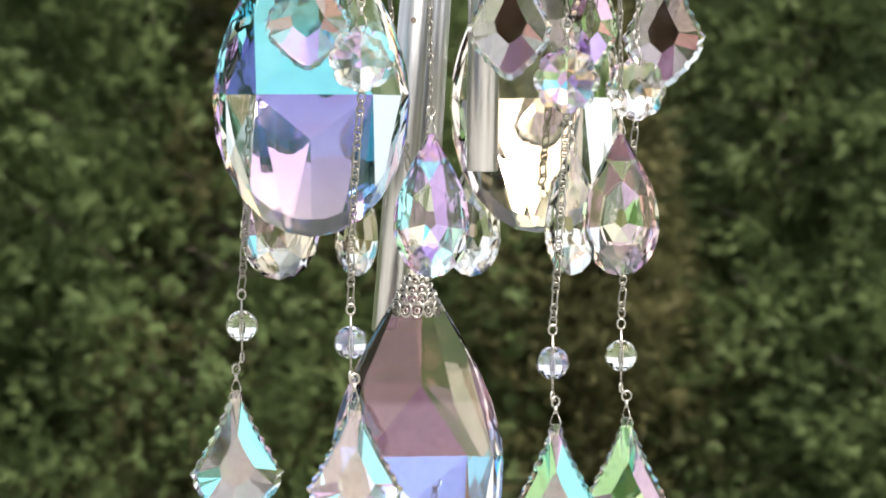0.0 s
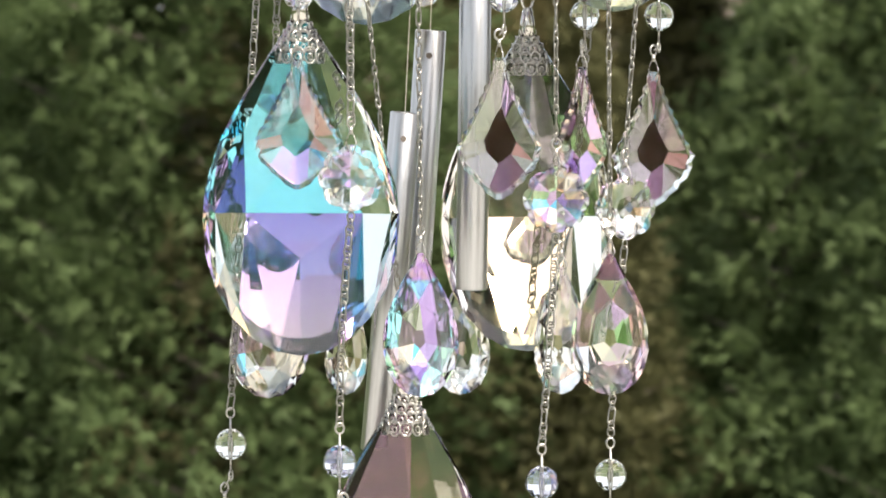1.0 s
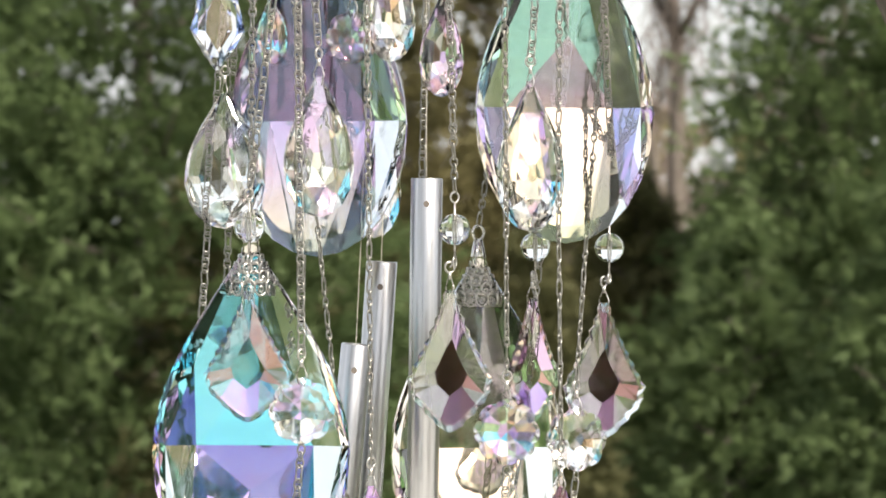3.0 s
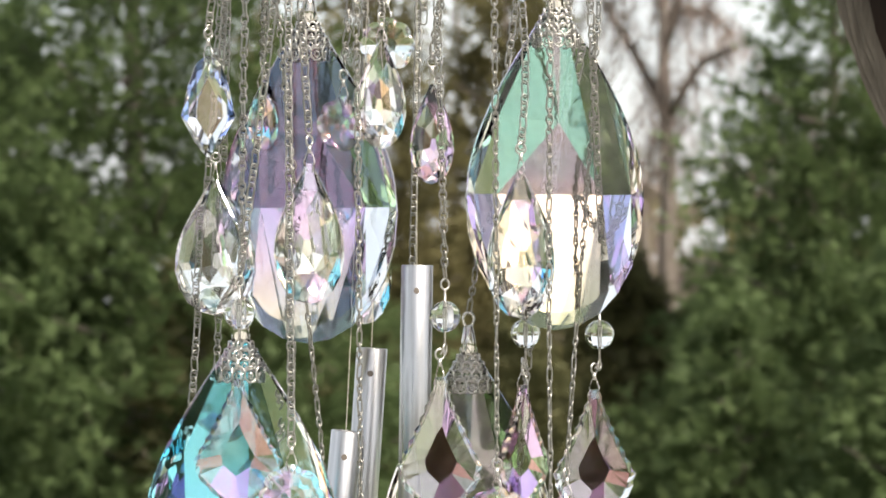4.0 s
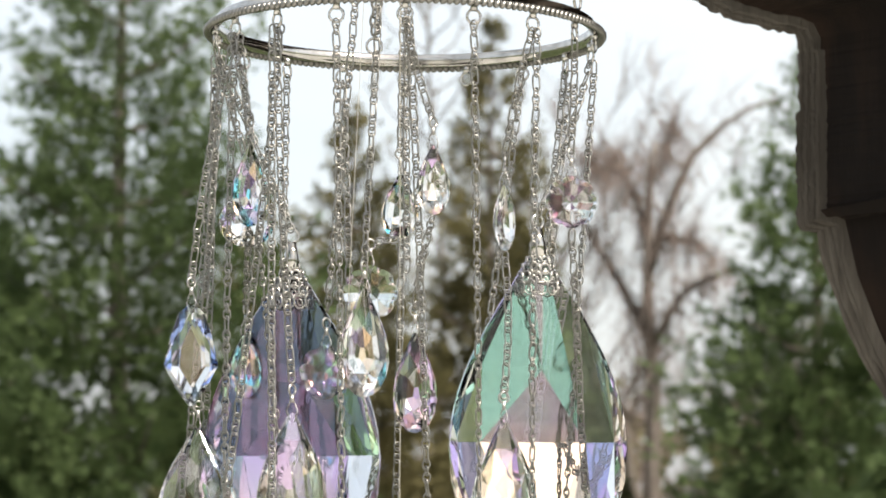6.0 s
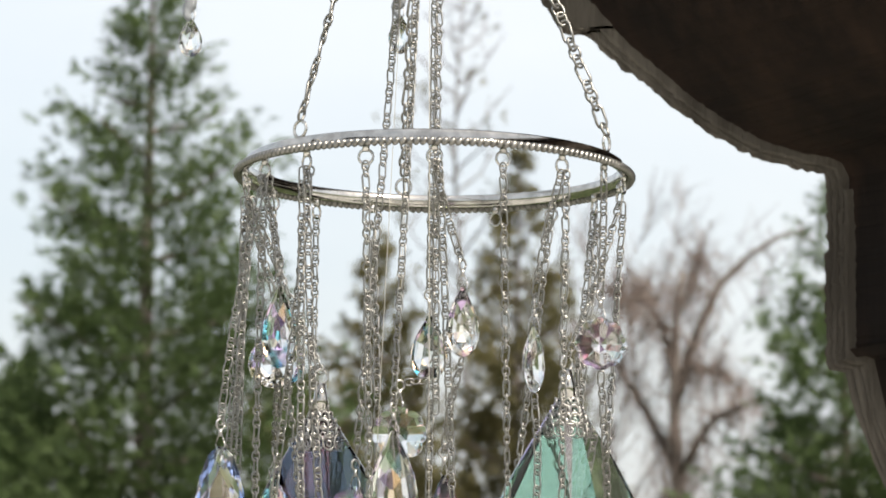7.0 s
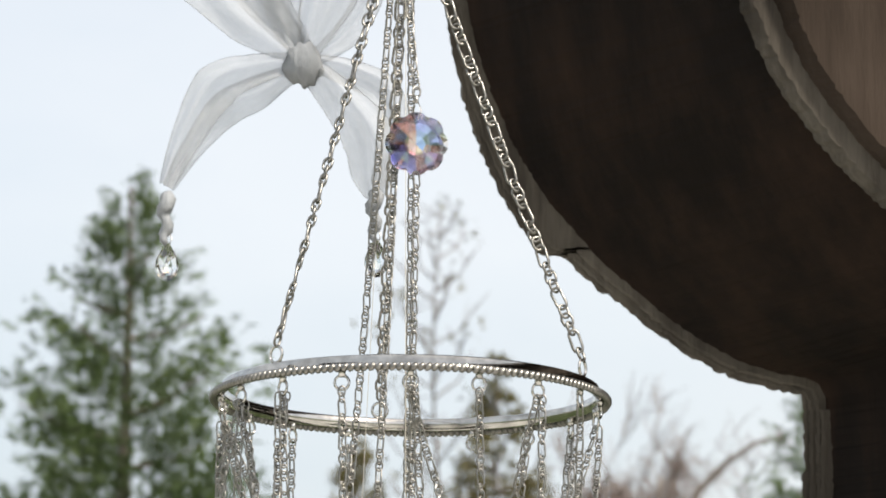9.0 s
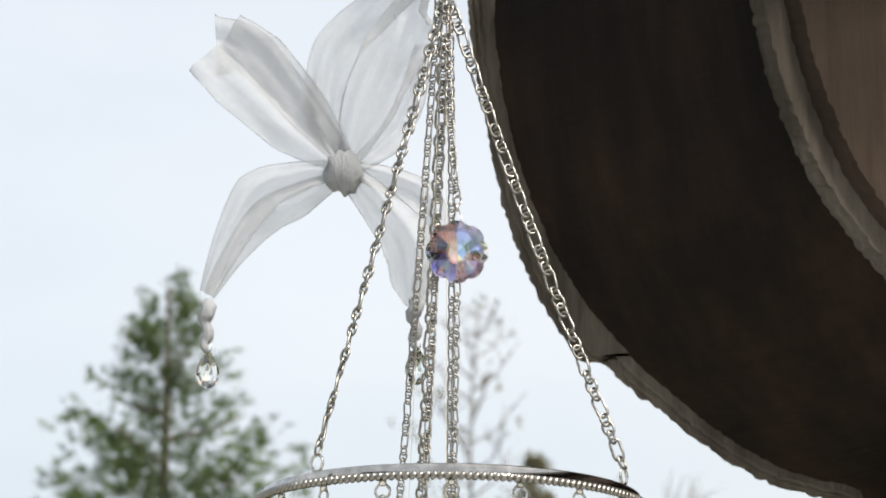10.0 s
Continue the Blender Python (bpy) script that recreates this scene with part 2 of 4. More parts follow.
THREAD = wood_material("nylon_thread", [(0.3, (0.4, 0.37, 0.3)), (0.7, (0.55, 0.52, 0.45))], 100, 0.1)


# ---- mesh helpers ----
def mesh_of(name, bm, mat, smooth=False):
    me = bpy.data.meshes.new(name)
    bm.to_mesh(me)
    bm.free()
    me.materials.append(mat)
    if smooth:
        me.polygons.foreach_set("use_smooth", [True] * len(me.polygons))
    return me


def mesh_np(name, verts, faces, mat):
    """A mesh from arrays of corners and of equal-sided faces."""
    me = bpy.data.meshes.new(name)
    k = faces.shape[1]
    me.vertices.add(len(verts))
    me.vertices.foreach_set("co", verts.astype(np.float32).ravel())
    me.loops.add(faces.size)
    me.loops.foreach_set("vertex_index", faces.astype(np.int32).ravel())
    me.polygons.add(len(faces))
    me.polygons.foreach_set("loop_start", np.arange(0, faces.size, k, dtype=np.int32))
    me.update(calc_edges=True)
    me.materials.append(mat)
    return me


def cut_part(bm, zones, parent, belly, seed):
    """Links a cut crystal; its back facets take coatings zone by zone,
    facets that lie alike one coating; its front stays clear."""
    rnd = random.Random(seed)
    names, shares, share_of, coat_of = [], [], {}, {}
    bm.faces.ensure_lookup_table()
    width = max(v.co.x for v in bm.verts)
    for f in bm.faces:
        c = f.calc_center_median()
        key = "clear"
        like = tuple(round(k * 5) for k in f.normal)
        if like not in share_of:
            share_of[like] = rnd.random()
        shares.append(share_of[like])
        if f.normal.y > 0.03:
            if abs(c.x) > 0.8 * width and c.z < 0.3 * belly:
                zone = "rim"
            elif c.z > belly:
                zone = "ul" if c.x < 0.05 * width else "ur"
            else:
                zone = "lc" if abs(c.x) < 0.5 * width else "ls"
            if (zone, like) not in coat_of:
                coat_of[zone, like] = rnd.choice(zones.get(zone, "clear").split())
            key = coat_of[zone, like]
        if key not in names:
            names.append(key)
        f.material_index = names.index(key)
    me = bpy.data.meshes.new("crystal")
    bm.to_mesh(me)
    bm.free()
    share = me.attributes.new("facet", "FLOAT", "FACE")
    share.data.foreach_set("value", shares)
    for key in names:
        me.materials.append(COATS[key])
    ob = new("crystal", me)
    ob.parent = parent
    return ob


def part(name, bm, mat, parent, label="", smooth=False):
    ob = new(name, mesh_of(name, bm, mat, smooth))
    ob.parent = parent
    return tagged(ob, label)


def thing(name, place, label, category, group="", kind=""):
    ob = new(name)
    ob.empty_display_size = 0.005
    ob.location = place
    return tagged(ob, label, category, group, kind)


def tube(bm, path, r, sides=6, closed=False):
    """A round wire along a path; r is one radius or one for each point."""
    pts = [Vector(p) for p in path]
    n = len(pts)
    rad = r if isinstance(r, (list, tuple)) else [r] * n
    rings = []
    side = None
    for i, p in enumerate(pts):
        a = pts[i - 1] if (i or closed) else p
        b = pts[(i + 1) % n] if (i < n - 1 or closed) else p
        d = (b - a).normalized()
        if side is None:
            side = d.orthogonal().normalized()
        side = (side - d * side.dot(d)).normalized()
        up = d.cross(side)
        rings.append([bm.verts.new(p + rad[i] * (cos(2 * pi * j / sides) * side + sin(2 * pi * j / sides) * up)) for j in range(sides)])
    for i in range(n if closed else n - 1):
        a, b = rings[i], rings[(i + 1) % n]
        best = 0
        if closed and i == n - 1:
            best = min(range(sides), key=lambda k: (a[0].co - b[k].co).length)
        for j in range(sides):
            bm.faces.new((a[j], a[(j + 1) % sides], b[(j + 1 + best) % sides], b[(j + best) % sides]))
    if not closed:
        bm.faces.new(rings[0][::-1])
        bm.faces.new(rings[-1])
    return bm


def loop_wire(bm, centre, rx, rz, r, turn=0.0, count=14, sides=5):
    """A closed oval of wire in an upright plane turned about z."""
    c = Vector(centre)
    tube(bm, [c + Vector((rx * cos(t) * cos(turn), rx * cos(t) * sin(turn), rz * sin(t))) for t in [2 * pi * i / count for i in range(count)]],
         r, sides, True)


def lathe(bm, profile, steps, centre=(0, 0, 0)):
    """A closed profile of (radius, height) turned about z."""
    c = Vector(centre)
    rings = [[bm.verts.new(c + Vector((r * cos(2 * pi * i / steps), r * sin(2 * pi * i / steps), z))) for r, z in profile] for i in range(steps)]
    k = len(profile)
    for i in range(steps):
        a, b = rings[i], rings[(i + 1) % steps]
        for j in range(k):
            bm.faces.new((a[j], b[j], b[(j + 1) % k], a[(j + 1) % k]))


def outward_facets(bm):
    """Flat facets, all facing outwards."""
    bmesh.ops.recalc_face_normals(bm, faces=bm.faces)
    return bm


def hull(points):
    bm = bmesh.new()
    for p in points:
        bm.verts.new(p)
    res = bmesh.ops.convex_hull(bm, input=bm.verts)
    loose = [v for v in bm.verts if not v.link_faces]
    bmesh.ops.delete(bm, geom=loose, context="VERTS")
    bmesh.ops.dissolve_limit(bm, angle_limit=radians(1.2), verts=bm.verts, edges=bm.edges)
    return outward_facets(bm)


# ---- cut crystal shapes: hung at the origin, front towards -y, height h, width w ----
def drop_half(s, belly=0.64):
    """Half width of a teardrop, 0 to 1, at the share s of its height from the tip."""
    if s < belly:
        u = s / belly
        return 0.07 + 0.93 * sin(u * pi / 2) ** 1.05
    u = (s - belly) / (1 - belly)
    return sqrt(max(0.0, 1 - u * u))


def drop_outline(count, belly):
    """Corners round a teardrop, from the tip clockwise."""
    left, right = [], []
    for i in range(count + 1):
        u = i / count
        s = belly * 1.25 * u if u < 0.7 else belly * 0.875 + (1 - belly * 0.875) * sin((u - 0.7) / 0.3 * pi / 2)
        s = min(s, 1.0)
        right.append((drop_half(s, belly), s))
    left = [(-a, s) for a, s in right[::-1] if a > 0.01]
    return right + left


def almond(w, h, depth, belly=0.62, seed=0, fine=False, crossed=False):
    """An almond-cut pendalogue: a thin girdle and a flat table in front; behind, a straight keel across
    the widest place with long facets above and one broad shield below (crossed: split in four), or rows of lozenges on the smaller drops."""
    rnd = random.Random(seed)
    pts = []
    for a, s in drop_outline(16 if fine else 22, belly):
        for y in (-0.05, 0.05):
            pts.append((a * w / 2, y * depth, -s * h))
    cz = -belly * h * 0.96

    def loop(scale, y, count, off):
        for i in range(count):
            t = 2 * pi * (i + off) / count
            x = scale * w / 2 * sin(t)
            z = cz + scale * cos(t) * (h * belly * 0.88 if cos(t) > 0 else h * (1 - belly) * 0.96)
            lim = drop_half(min(1, max(0, -z / h)), belly) * w / 2 * 0.93
            pts.append((max(-lim, min(lim, x)), y * depth, z))

    if fine:
        loop(0.82, -0.24, 10, 0.5)
        loop(0.5, -0.36, 8, 0)
        loop(0.78, 0.3, 9, 0.5)
        loop(0.48, 0.46, 7, 0)
        loop(0.16, 0.52, 5, 0.5)
    else:
        loop(0.97, -0.1, 22, 0.5)
        for x, y in ((-0.9, 0.33), (0.9, 0.32), (-0.6, 0.5), (0.6, 0.5)):
            pts.append((x * w / 2, y * depth, cz))
        for x, y, z in ((0.02, 0.16, -0.12), (0.04 + 0.06 * rnd.random(), 0.42, -0.36), (-0.6, 0.3, -0.34), (0.56, 0.26, -0.4)):
            pts.append((x * w / 2, y * depth, z * h))
        low = h - belly * h
        for x, y, z in ((-0.22, 0.056, 1.025), (0.22, 0.056, 1.025), (-0.8, 0.23, 0.36), (0.8, 0.22, 0.34), (-0.64, 0.15, 0.68), (0.64, 0.14, 0.68)):
            pts.append((x * w / 2, y * depth, cz - z * low))
        if crossed:
            pts.append((-0.04 * w / 2, 0.42 * depth, cz - 0.34 * low))
    return hull(pts)


def kite(w, h, depth):
    """A squarish drop with a pointed lower corner."""
    pts = []
    for a, s in ((0.1, 0), (0.45, 0.08), (0.75, 0.3), (1.0, 0.6), (0.5, 0.85), (0.08, 1.0)):
        for sx in (-1, 1):
            for y in (-0.08, 0.08):
                pts.append((sx * a * w / 2, y * depth, -s * h))
    for a, s in ((0.0, 0.2), (0.45, 0.42), (0.5, 0.62), (0.0, 0.84)):
        for sx in (-1, 1):
            pts.append((sx * a * w / 2, -0.5 * depth, -s * h))
            pts.append((sx * a * 0.8 * w / 2, 0.5 * depth, -(s * 0.9 + 0.05) * h))
    return hull(pts)


def wavy_cut(outline, depth, front, back, mid, flat=False, even=None):
    """A scalloped pendant: outline of (x, z) corners; on each side loops (scale, depth, corners skipped) inwards,
    then a flat table in front and a low point behind. even: the outline without its scallops."""
    bm = bmesh.new()
    cx, cz = mid
    n = len(outline)
    edge = [[bm.verts.new((x, y * depth, z)) for x, z in outline] for y in (-0.1, 0.1)]
    for i in range(n):
        j = (i + 1) % n
        bm.faces.new((edge[0][i], edge[0][j], edge[1][j], edge[1][i]))
    for side, e, rings in ((-1, edge[0], front), (1, edge[1], back)):
        prev = e
        for scale, y, step in rings:
            ids = list(range(0, len(prev), step))
            at = even if even and prev is e else [(v.co.x, v.co.z) for v in prev]
            cur = [bm.verts.new((cx + (at[i][0] - cx) * scale, side * y * depth, cz + (at[i][1] - cz) * scale)) for i in ids]
            m = len(cur)
            for k in range(m):
                span = [prev[(ids[k] + q) % len(prev)] for q in range(step + 1)]
                c0, c1 = cur[k], cur[(k + 1) % m]
                if step == 1:
                    bm.faces.new((span[0], span[1], c1, c0))
                    continue
                mid_q = (step + 1) // 2
                for q in range(step):
                    bm.faces.new((span[q], span[q + 1], c0 if q < mid_q else c1))
                bm.faces.new((span[mid_q], c1, c0))
            prev = cur
        if side < 0 or flat:
            bm.faces.new(prev)
        else:
            tip = bm.verts.new((cx, 0.5 * depth, cz))
            for k in range(len(prev)):
                bm.faces.new((prev[k], prev[(k + 1) % len(prev)], tip))
    return outward_facets(bm)


def baroque_leaf(w, h, depth):
    """A leaf pendant with a scalloped edge: narrow shoulder, wide lobes, blunt point."""
    half, plain = [], []
    n = 24
    for i in range(n + 1):
        s = i / n
        if s < 0.62:
            a = 0.1 + 0.9 * (s / 0.62) ** 1.25
        elif s < 0.74:
            a = 1.0 - 0.12 * ((s - 0.62) / 0.12) ** 2
        else:
            a = 0.88 * (1 - (s - 0.74) / 0.26) ** 0.8 + 0.07
        plain.append((a * w / 2, -s * h))
        a += (0.03 if i % 2 else -0.03) * (0 if i in (0, n) else 1)
        half.append((a * w / 2, -s * h))
    outline = half + [(-x, z) for x, z in half[::-1]]
    return wavy_cut(outline, depth, ((0.88, 0.24, 1),), ((0.88, 0.22, 1), (0.46, 0.42, 5)), (0, -0.58 * h), True, plain + [(-x, z) for x, z in plain[::-1]])


def rosette(w, depth, lobes=8):
    """A flat round pendant with a lobed rim, a star of facets and a small table."""
    out = []
    for i in range(6 * lobes):
        t = 2 * pi * i / (6 * lobes)
        r = w / 2 * (0.9 + 0.1 * abs(cos(lobes * t / 2)) ** 0.7)
        out.append((r * sin(t), -w / 2 + r * cos(t)))
    return wavy_cut(out, depth, ((0.8, 0.26, 3), (0.5, 0.4, 2)), ((0.82, 0.22, 3), (0.36, 0.44, 2)), (0, -w / 2))


def faceted_bead(d):
    bm = bmesh.new()
    bmesh.ops.create_uvsphere(bm, u_segments=12, v_segments=8, radius=d / 2)
    return outward_facets(bm)

# ---- ground ----
bm = bmesh.new()
bmesh.ops.create_grid(bm, x_segments=60, y_segments=60, size=400)
for v in bm.verts:
    v.co.z = 0.15 * noise.noise(v.co * 0.05) if v.co.length > 30 else 0.0
ground = new("ground", mesh_of("ground", bm, GRASS))
tagged(ground, "rough autumn grass lawn under the trees", "ground", kind="structure")


# ---- added unseen pale slab behind and under the camera, to brighten the crystal facets ----
BOUNCE_SLAB = wood_material("bounce_slab", [(0.3, (0.38, 0.37, 0.34)), (0.5, (0.46, 0.45, 0.42)), (0.7, (0.52, 0.51, 0.48))], 25, 0.2)
bm = bmesh.new()
bmesh.ops.create_cube(bm, size=1, matrix=Matrix.Translation((0, -4.6, 0.85)) @ Matrix.Diagonal((12.0, 10.4, 1.7, 1)))
bmesh.ops.bevel(bm, geom=bm.edges, offset=0.03, segments=2, affect="EDGES")
tagged(new("terrace", mesh_of("terrace", bm, BOUNCE_SLAB)), "added unseen pale slab that bounces light into the crystals", "terrace", kind="structure")


# ---- trees ----
def sprays(rng, base, out, size, blades):
    """Flat fans of narrow scale-leaf blades: arrays of corners and of faces."""
    n = len(base)
    out = out / np.linalg.norm(out, axis=1, keepdims=True)
    ref = rng.normal(size=(n, 3))
    side = np.cross(out, ref)
    side /= np.linalg.norm(side, axis=1, keepdims=True)
    verts = []
    for k in range(blades):
        a = (k / (blades - 1) - 0.5) * 1.5 + rng.normal(0, 0.12, n)
        root = base + out * (size * (0.1 + 0.3 * (k % 3) / 2))[:, None]
        d = out * np.cos(a)[:, None] + side * np.sin(a)[:, None]
        d[:, 2] -= 0.22
        w = np.cross(d, np.cross(out, side)) * 0.085
        ln = (size * rng.uniform(0.55, 1.0, n))[:, None]
        verts.append(np.stack([root + w * ln, root + d * ln, root - w * ln], 1))
    v = np.concatenate(verts, 0).reshape(-1, 3)
    return v, np.arange(len(v)).reshape(-1, 3)


def conifer(name, x, y, height, radius, boughs, per, mat, label, seed, size=0.1, sparse=0.0, tip=1.0, feather=0):
    """A cedar: trunk, and a crown of drooping boughs that carry fans of scale leaves."""
    rng = np.random.default_rng(seed)
    tree = thing(name, (x, y, 0), label, "tree", "garden trees")
    bm = bmesh.new()
    tube(bm, [(0, 0, -0.1), (0.03, 0.02, height * 0.3), (-0.02, 0.03, height * 0.7), (0, 0, height * 0.985)],
         [k * radius for k in (0.045, 0.034, 0.018, 0.004)], 8)
    for i in range(46):
        t = 0.15 + 0.8 * i / 46
        a = i * 2.4
        r = radius * (1 - t) ** 0.75 * 0.8
        p = Vector((0, 0, height * t))
        tube(bm, [p, p + Vector((cos(a) * r * 0.5, sin(a) * r * 0.5, r * 0.12)), p + Vector((cos(a) * r, sin(a) * r, r * 0.35))], [0.016, 0.01, 0.004], 5)
    part("trunk", bm, BARK, tree)
    h = 1 - np.sqrt(rng.uniform(0.0, 1.0, boughs))
    h = np.where(rng.uniform(size=boughs) < 0.25, rng.uniform(0.1, 0.99, boughs), h)
    ang = rng.uniform(0, 2 * pi, boughs)
    full = radius * (1 - h) ** 0.86 * tip
    lump = 0.8 + 0.2 * np.sin(3 * ang + 9 * h) * np.cos(7 * h * 3 + ang) + rng.normal(0, 0.12, boughs)
    r = full * np.clip(lump, 0.25, 1.4) * np.where(rng.uniform(size=boughs) < 0.36, rng.uniform(0.1, 0.8, boughs), 1.0)
    keep = rng.uniform(size=boughs) > sparse * (0.4 + h)
    if feather:
        keep &= h < 0.6
    h, ang, r = h[keep], ang[keep], r[keep]
    c = np.stack([r * np.cos(ang), r * np.sin(ang), h * height], 1)
    out = np.stack([np.cos(ang), np.sin(ang), np.full(len(ang), 0.55)], 1)
    b = np.repeat(c, per, 0) + rng.normal(0, 1, (len(c) * per, 3)) * np.array([1, 1, 0.8]) * (0.022 + 0.1 * (1 - np.repeat(h, per)))[:, None]
    o = np.repeat(out, per, 0) + rng.normal(0, 0.55, (len(c) * per, 3))
    sz = size * rng.uniform(0.7, 1.3, len(b))
    if feather:
        # long upswept boughs with gaps between them in the upper crown, and a thin leader
        n = feather
        hh = 0.54 + 0.46 * (1 - rng.uniform(0.0, 1.0, n) ** 0.62)
        hh = np.where(rng.uniform(size=n) < 0.035, rng.uniform(0.93, 0.995, n), hh)
        aa = rng.uniform(0, 2 * pi, n)
        rr = radius * (1 - hh) ** 0.75 * rng.uniform(0.62, 1.12, n) * (0.88 + 0.16 * np.sin(2 * aa + 31 * hh))
        hh, aa, rr = (np.repeat(q, 26) for q in (hh, aa, rr))
        u = rng.uniform(0.12, 1.0, n * 26) ** 0.75
        wide = (0.012 + 0.11 * rr * (1.15 - u))[:, None]
        e = np.stack([rr * u * np.cos(aa), rr * u * np.sin(aa), hh * height + rr * (0.45 * u * u - 0.12)], 1)
        b = np.concatenate([b, e + rng.normal(0, 1, e.shape) * wide])
        d = np.stack([np.cos(aa), np.sin(aa), 0.35 + 0.5 * u], 1)
        o = np.concatenate([o, d + rng.normal(0, 0.38, d.shape)])
        sz = np.concatenate([sz, size * rng.uniform(0.6, 1.1, len(e)) * np.clip(0.45 + 2.0 * (1 - hh), 0.45, 1.0)])
    v, f = sprays(rng, b, o, sz, 6)
    crown = new("crown", mesh_np("crown", v, f, mat))
    crown.parent = tree
    return tree


GREEN_TREE = "dense green arborvitae with drooping scale-leaf sprays"
OLIVE_TREE = "thin olive-brown cedar with sky showing through"
LOW_GREEN = "low green arborvitae beside the taller ones"
LOW_OLIVE = "low olive-brown cedar in the shade"
conifer("cedar_tree", -1.17, 13.2, 6.25, 2.0, 1800, 30, CEDAR, GREEN_TREE, 1, sparse=0.08, feather=520, size=0.09)
conifer("cedar_tree", -2.0, 15.6, 4.8, 1.3, 800, 24, CEDAR, GREEN_TREE, 12)
conifer("cedar_tree", -2.75, 14.2, 5.9, 1.7, 1000, 26, CEDAR, GREEN_TREE, 2)
conifer("cedar_tree", 1.84, 14.0, 5.6, 1.55, 1600, 30, CEDAR, GREEN_TREE, 3, feather=520, size=0.084)
conifer("cedar_tree", 3.5, 16.5, 5.4, 1.6, 800, 24, CEDAR, GREEN_TREE, 4)
conifer("cedar_tree", 1.95, 12.5, 3.6, 1.25, 1000, 28, CEDAR, LOW_GREEN, 13, size=0.075)
conifer("cedar_tree", 1.3, 12.9, 3.3, 0.95, 900, 26, CEDAR, LOW_GREEN, 17, size=0.075)
conifer("cedar_tree", -0.45, 12.6, 2.5, 0.75, 700, 26, CEDAR, LOW_GREEN, 18, size=0.075)
conifer("cedar_tree", -0.85, 12.6, 3.6, 0.95, 520, 26, MOSS, LOW_OLIVE, 19, size=0.075, sparse=0.4)
conifer("cedar_tree", 0.4, 12.6, 3.25, 0.85, 800, 26, MOSS, LOW_OLIVE, 20, size=0.075)
conifer("cedar_tree", 0.95, 14.6, 3.5, 1.2, 900, 26, MOSS, LOW_OLIVE, 5)
conifer("cedar_tree", -0.25, 15.6, 5.4, 1.25, 900, 22, OLIVE, OLIVE_TREE, 6, sparse=0.15, feather=360, size=0.092)
conifer("cedar_tree", 0.45, 16.2, 5.9, 1.2, 800, 22, OLIVE, OLIVE_TREE, 7, sparse=0.2, feather=340, size=0.092)
conifer("cedar_tree", -0.75, 16.8, 5.1, 1.4, 900, 22, OLIVE, OLIVE_TREE, 8, sparse=0.2, feather=340, size=0.092)
conifer("cedar_tree", -0.3, 14.9, 3.4, 1.3, 1000, 26, MOSS, LOW_OLIVE, 9)
conifer("cedar_tree", 0.55, 17.4, 4.2, 1.5, 900, 24, MOSS, LOW_OLIVE, 10)
conifer("cedar_tree", 1.6, 17.6, 3.4, 1.5, 900, 24, CEDAR, LOW_GREEN, 11)


def sapling(x, y, height, label, seed):
    """A thin young tree: a wavering stem, fine upswept twigs and a few small tufts of leaves."""
    rng = np.random.default_rng(seed)
    tree = thing("sapling", (x, y, 0), label, "tree", "garden trees")
    bm = bmesh.new()
    stem = [Vector((0.05 * sin(i * 0.9), 0, height * i / 14)) for i in range(15)]
    tube(bm, stem, [0.03 - 0.0018 * i for i in range(15)], 6)
    tufts = []
    for i in range(54):
        h = 0.5 + 0.5 * i / 54
        a = i * 2.4
        ln = 0.2 + 0.9 * (1 - h) ** 0.6 * rng.uniform(0.5, 1.0)
        p = Vector((0.05 * sin(h * 14 * 0.9), 0, height * h))
        q = p + Vector((cos(a) * ln * 0.5, sin(a) * ln * 0.5, ln * 0.3))
        e = p + Vector((cos(a) * ln * 0.8, sin(a) * ln * 0.8, ln * 0.75))
        tube(bm, [p, q, e], [0.009, 0.006, 0.003], 4)
        for b in range(2):
            f = q.lerp(e, rng.uniform(0.1, 0.7))
            g = f + Vector((rng.normal(0, 0.13), rng.normal(0, 0.13), rng.uniform(0.03, 0.2)))
            tube(bm, [f, g], [0.005, 0.0025], 4)
        if rng.random() < 0.42:
            tufts.append(tuple(e))
    part("stem", bm, BARK, tree, "thin grey stem and twigs")
    c = np.repeat(np.array(tufts), 9, 0)
    b = c + rng.normal(0, 1, c.shape) * np.array([0.06, 0.06, 0.035])
    v, f = sprays(rng, b, rng.normal(0, 1, c.shape) + np.array([0, 0, 0.3]), rng.uniform(0.04, 0.08, len(c)), 6)
    crown = new("crown", mesh_np("crown", v, f, OLIVE))
    crown.parent = tree
    tagged(crown, "few small yellowing leaf tufts")


sapling(0.2, 20.0, 7.35, "tall slender sapling with few yellowing leaves", 15)
sapling(0.75, 21.0, 5.9, "short slender sapling with few yellowing leaves", 16)


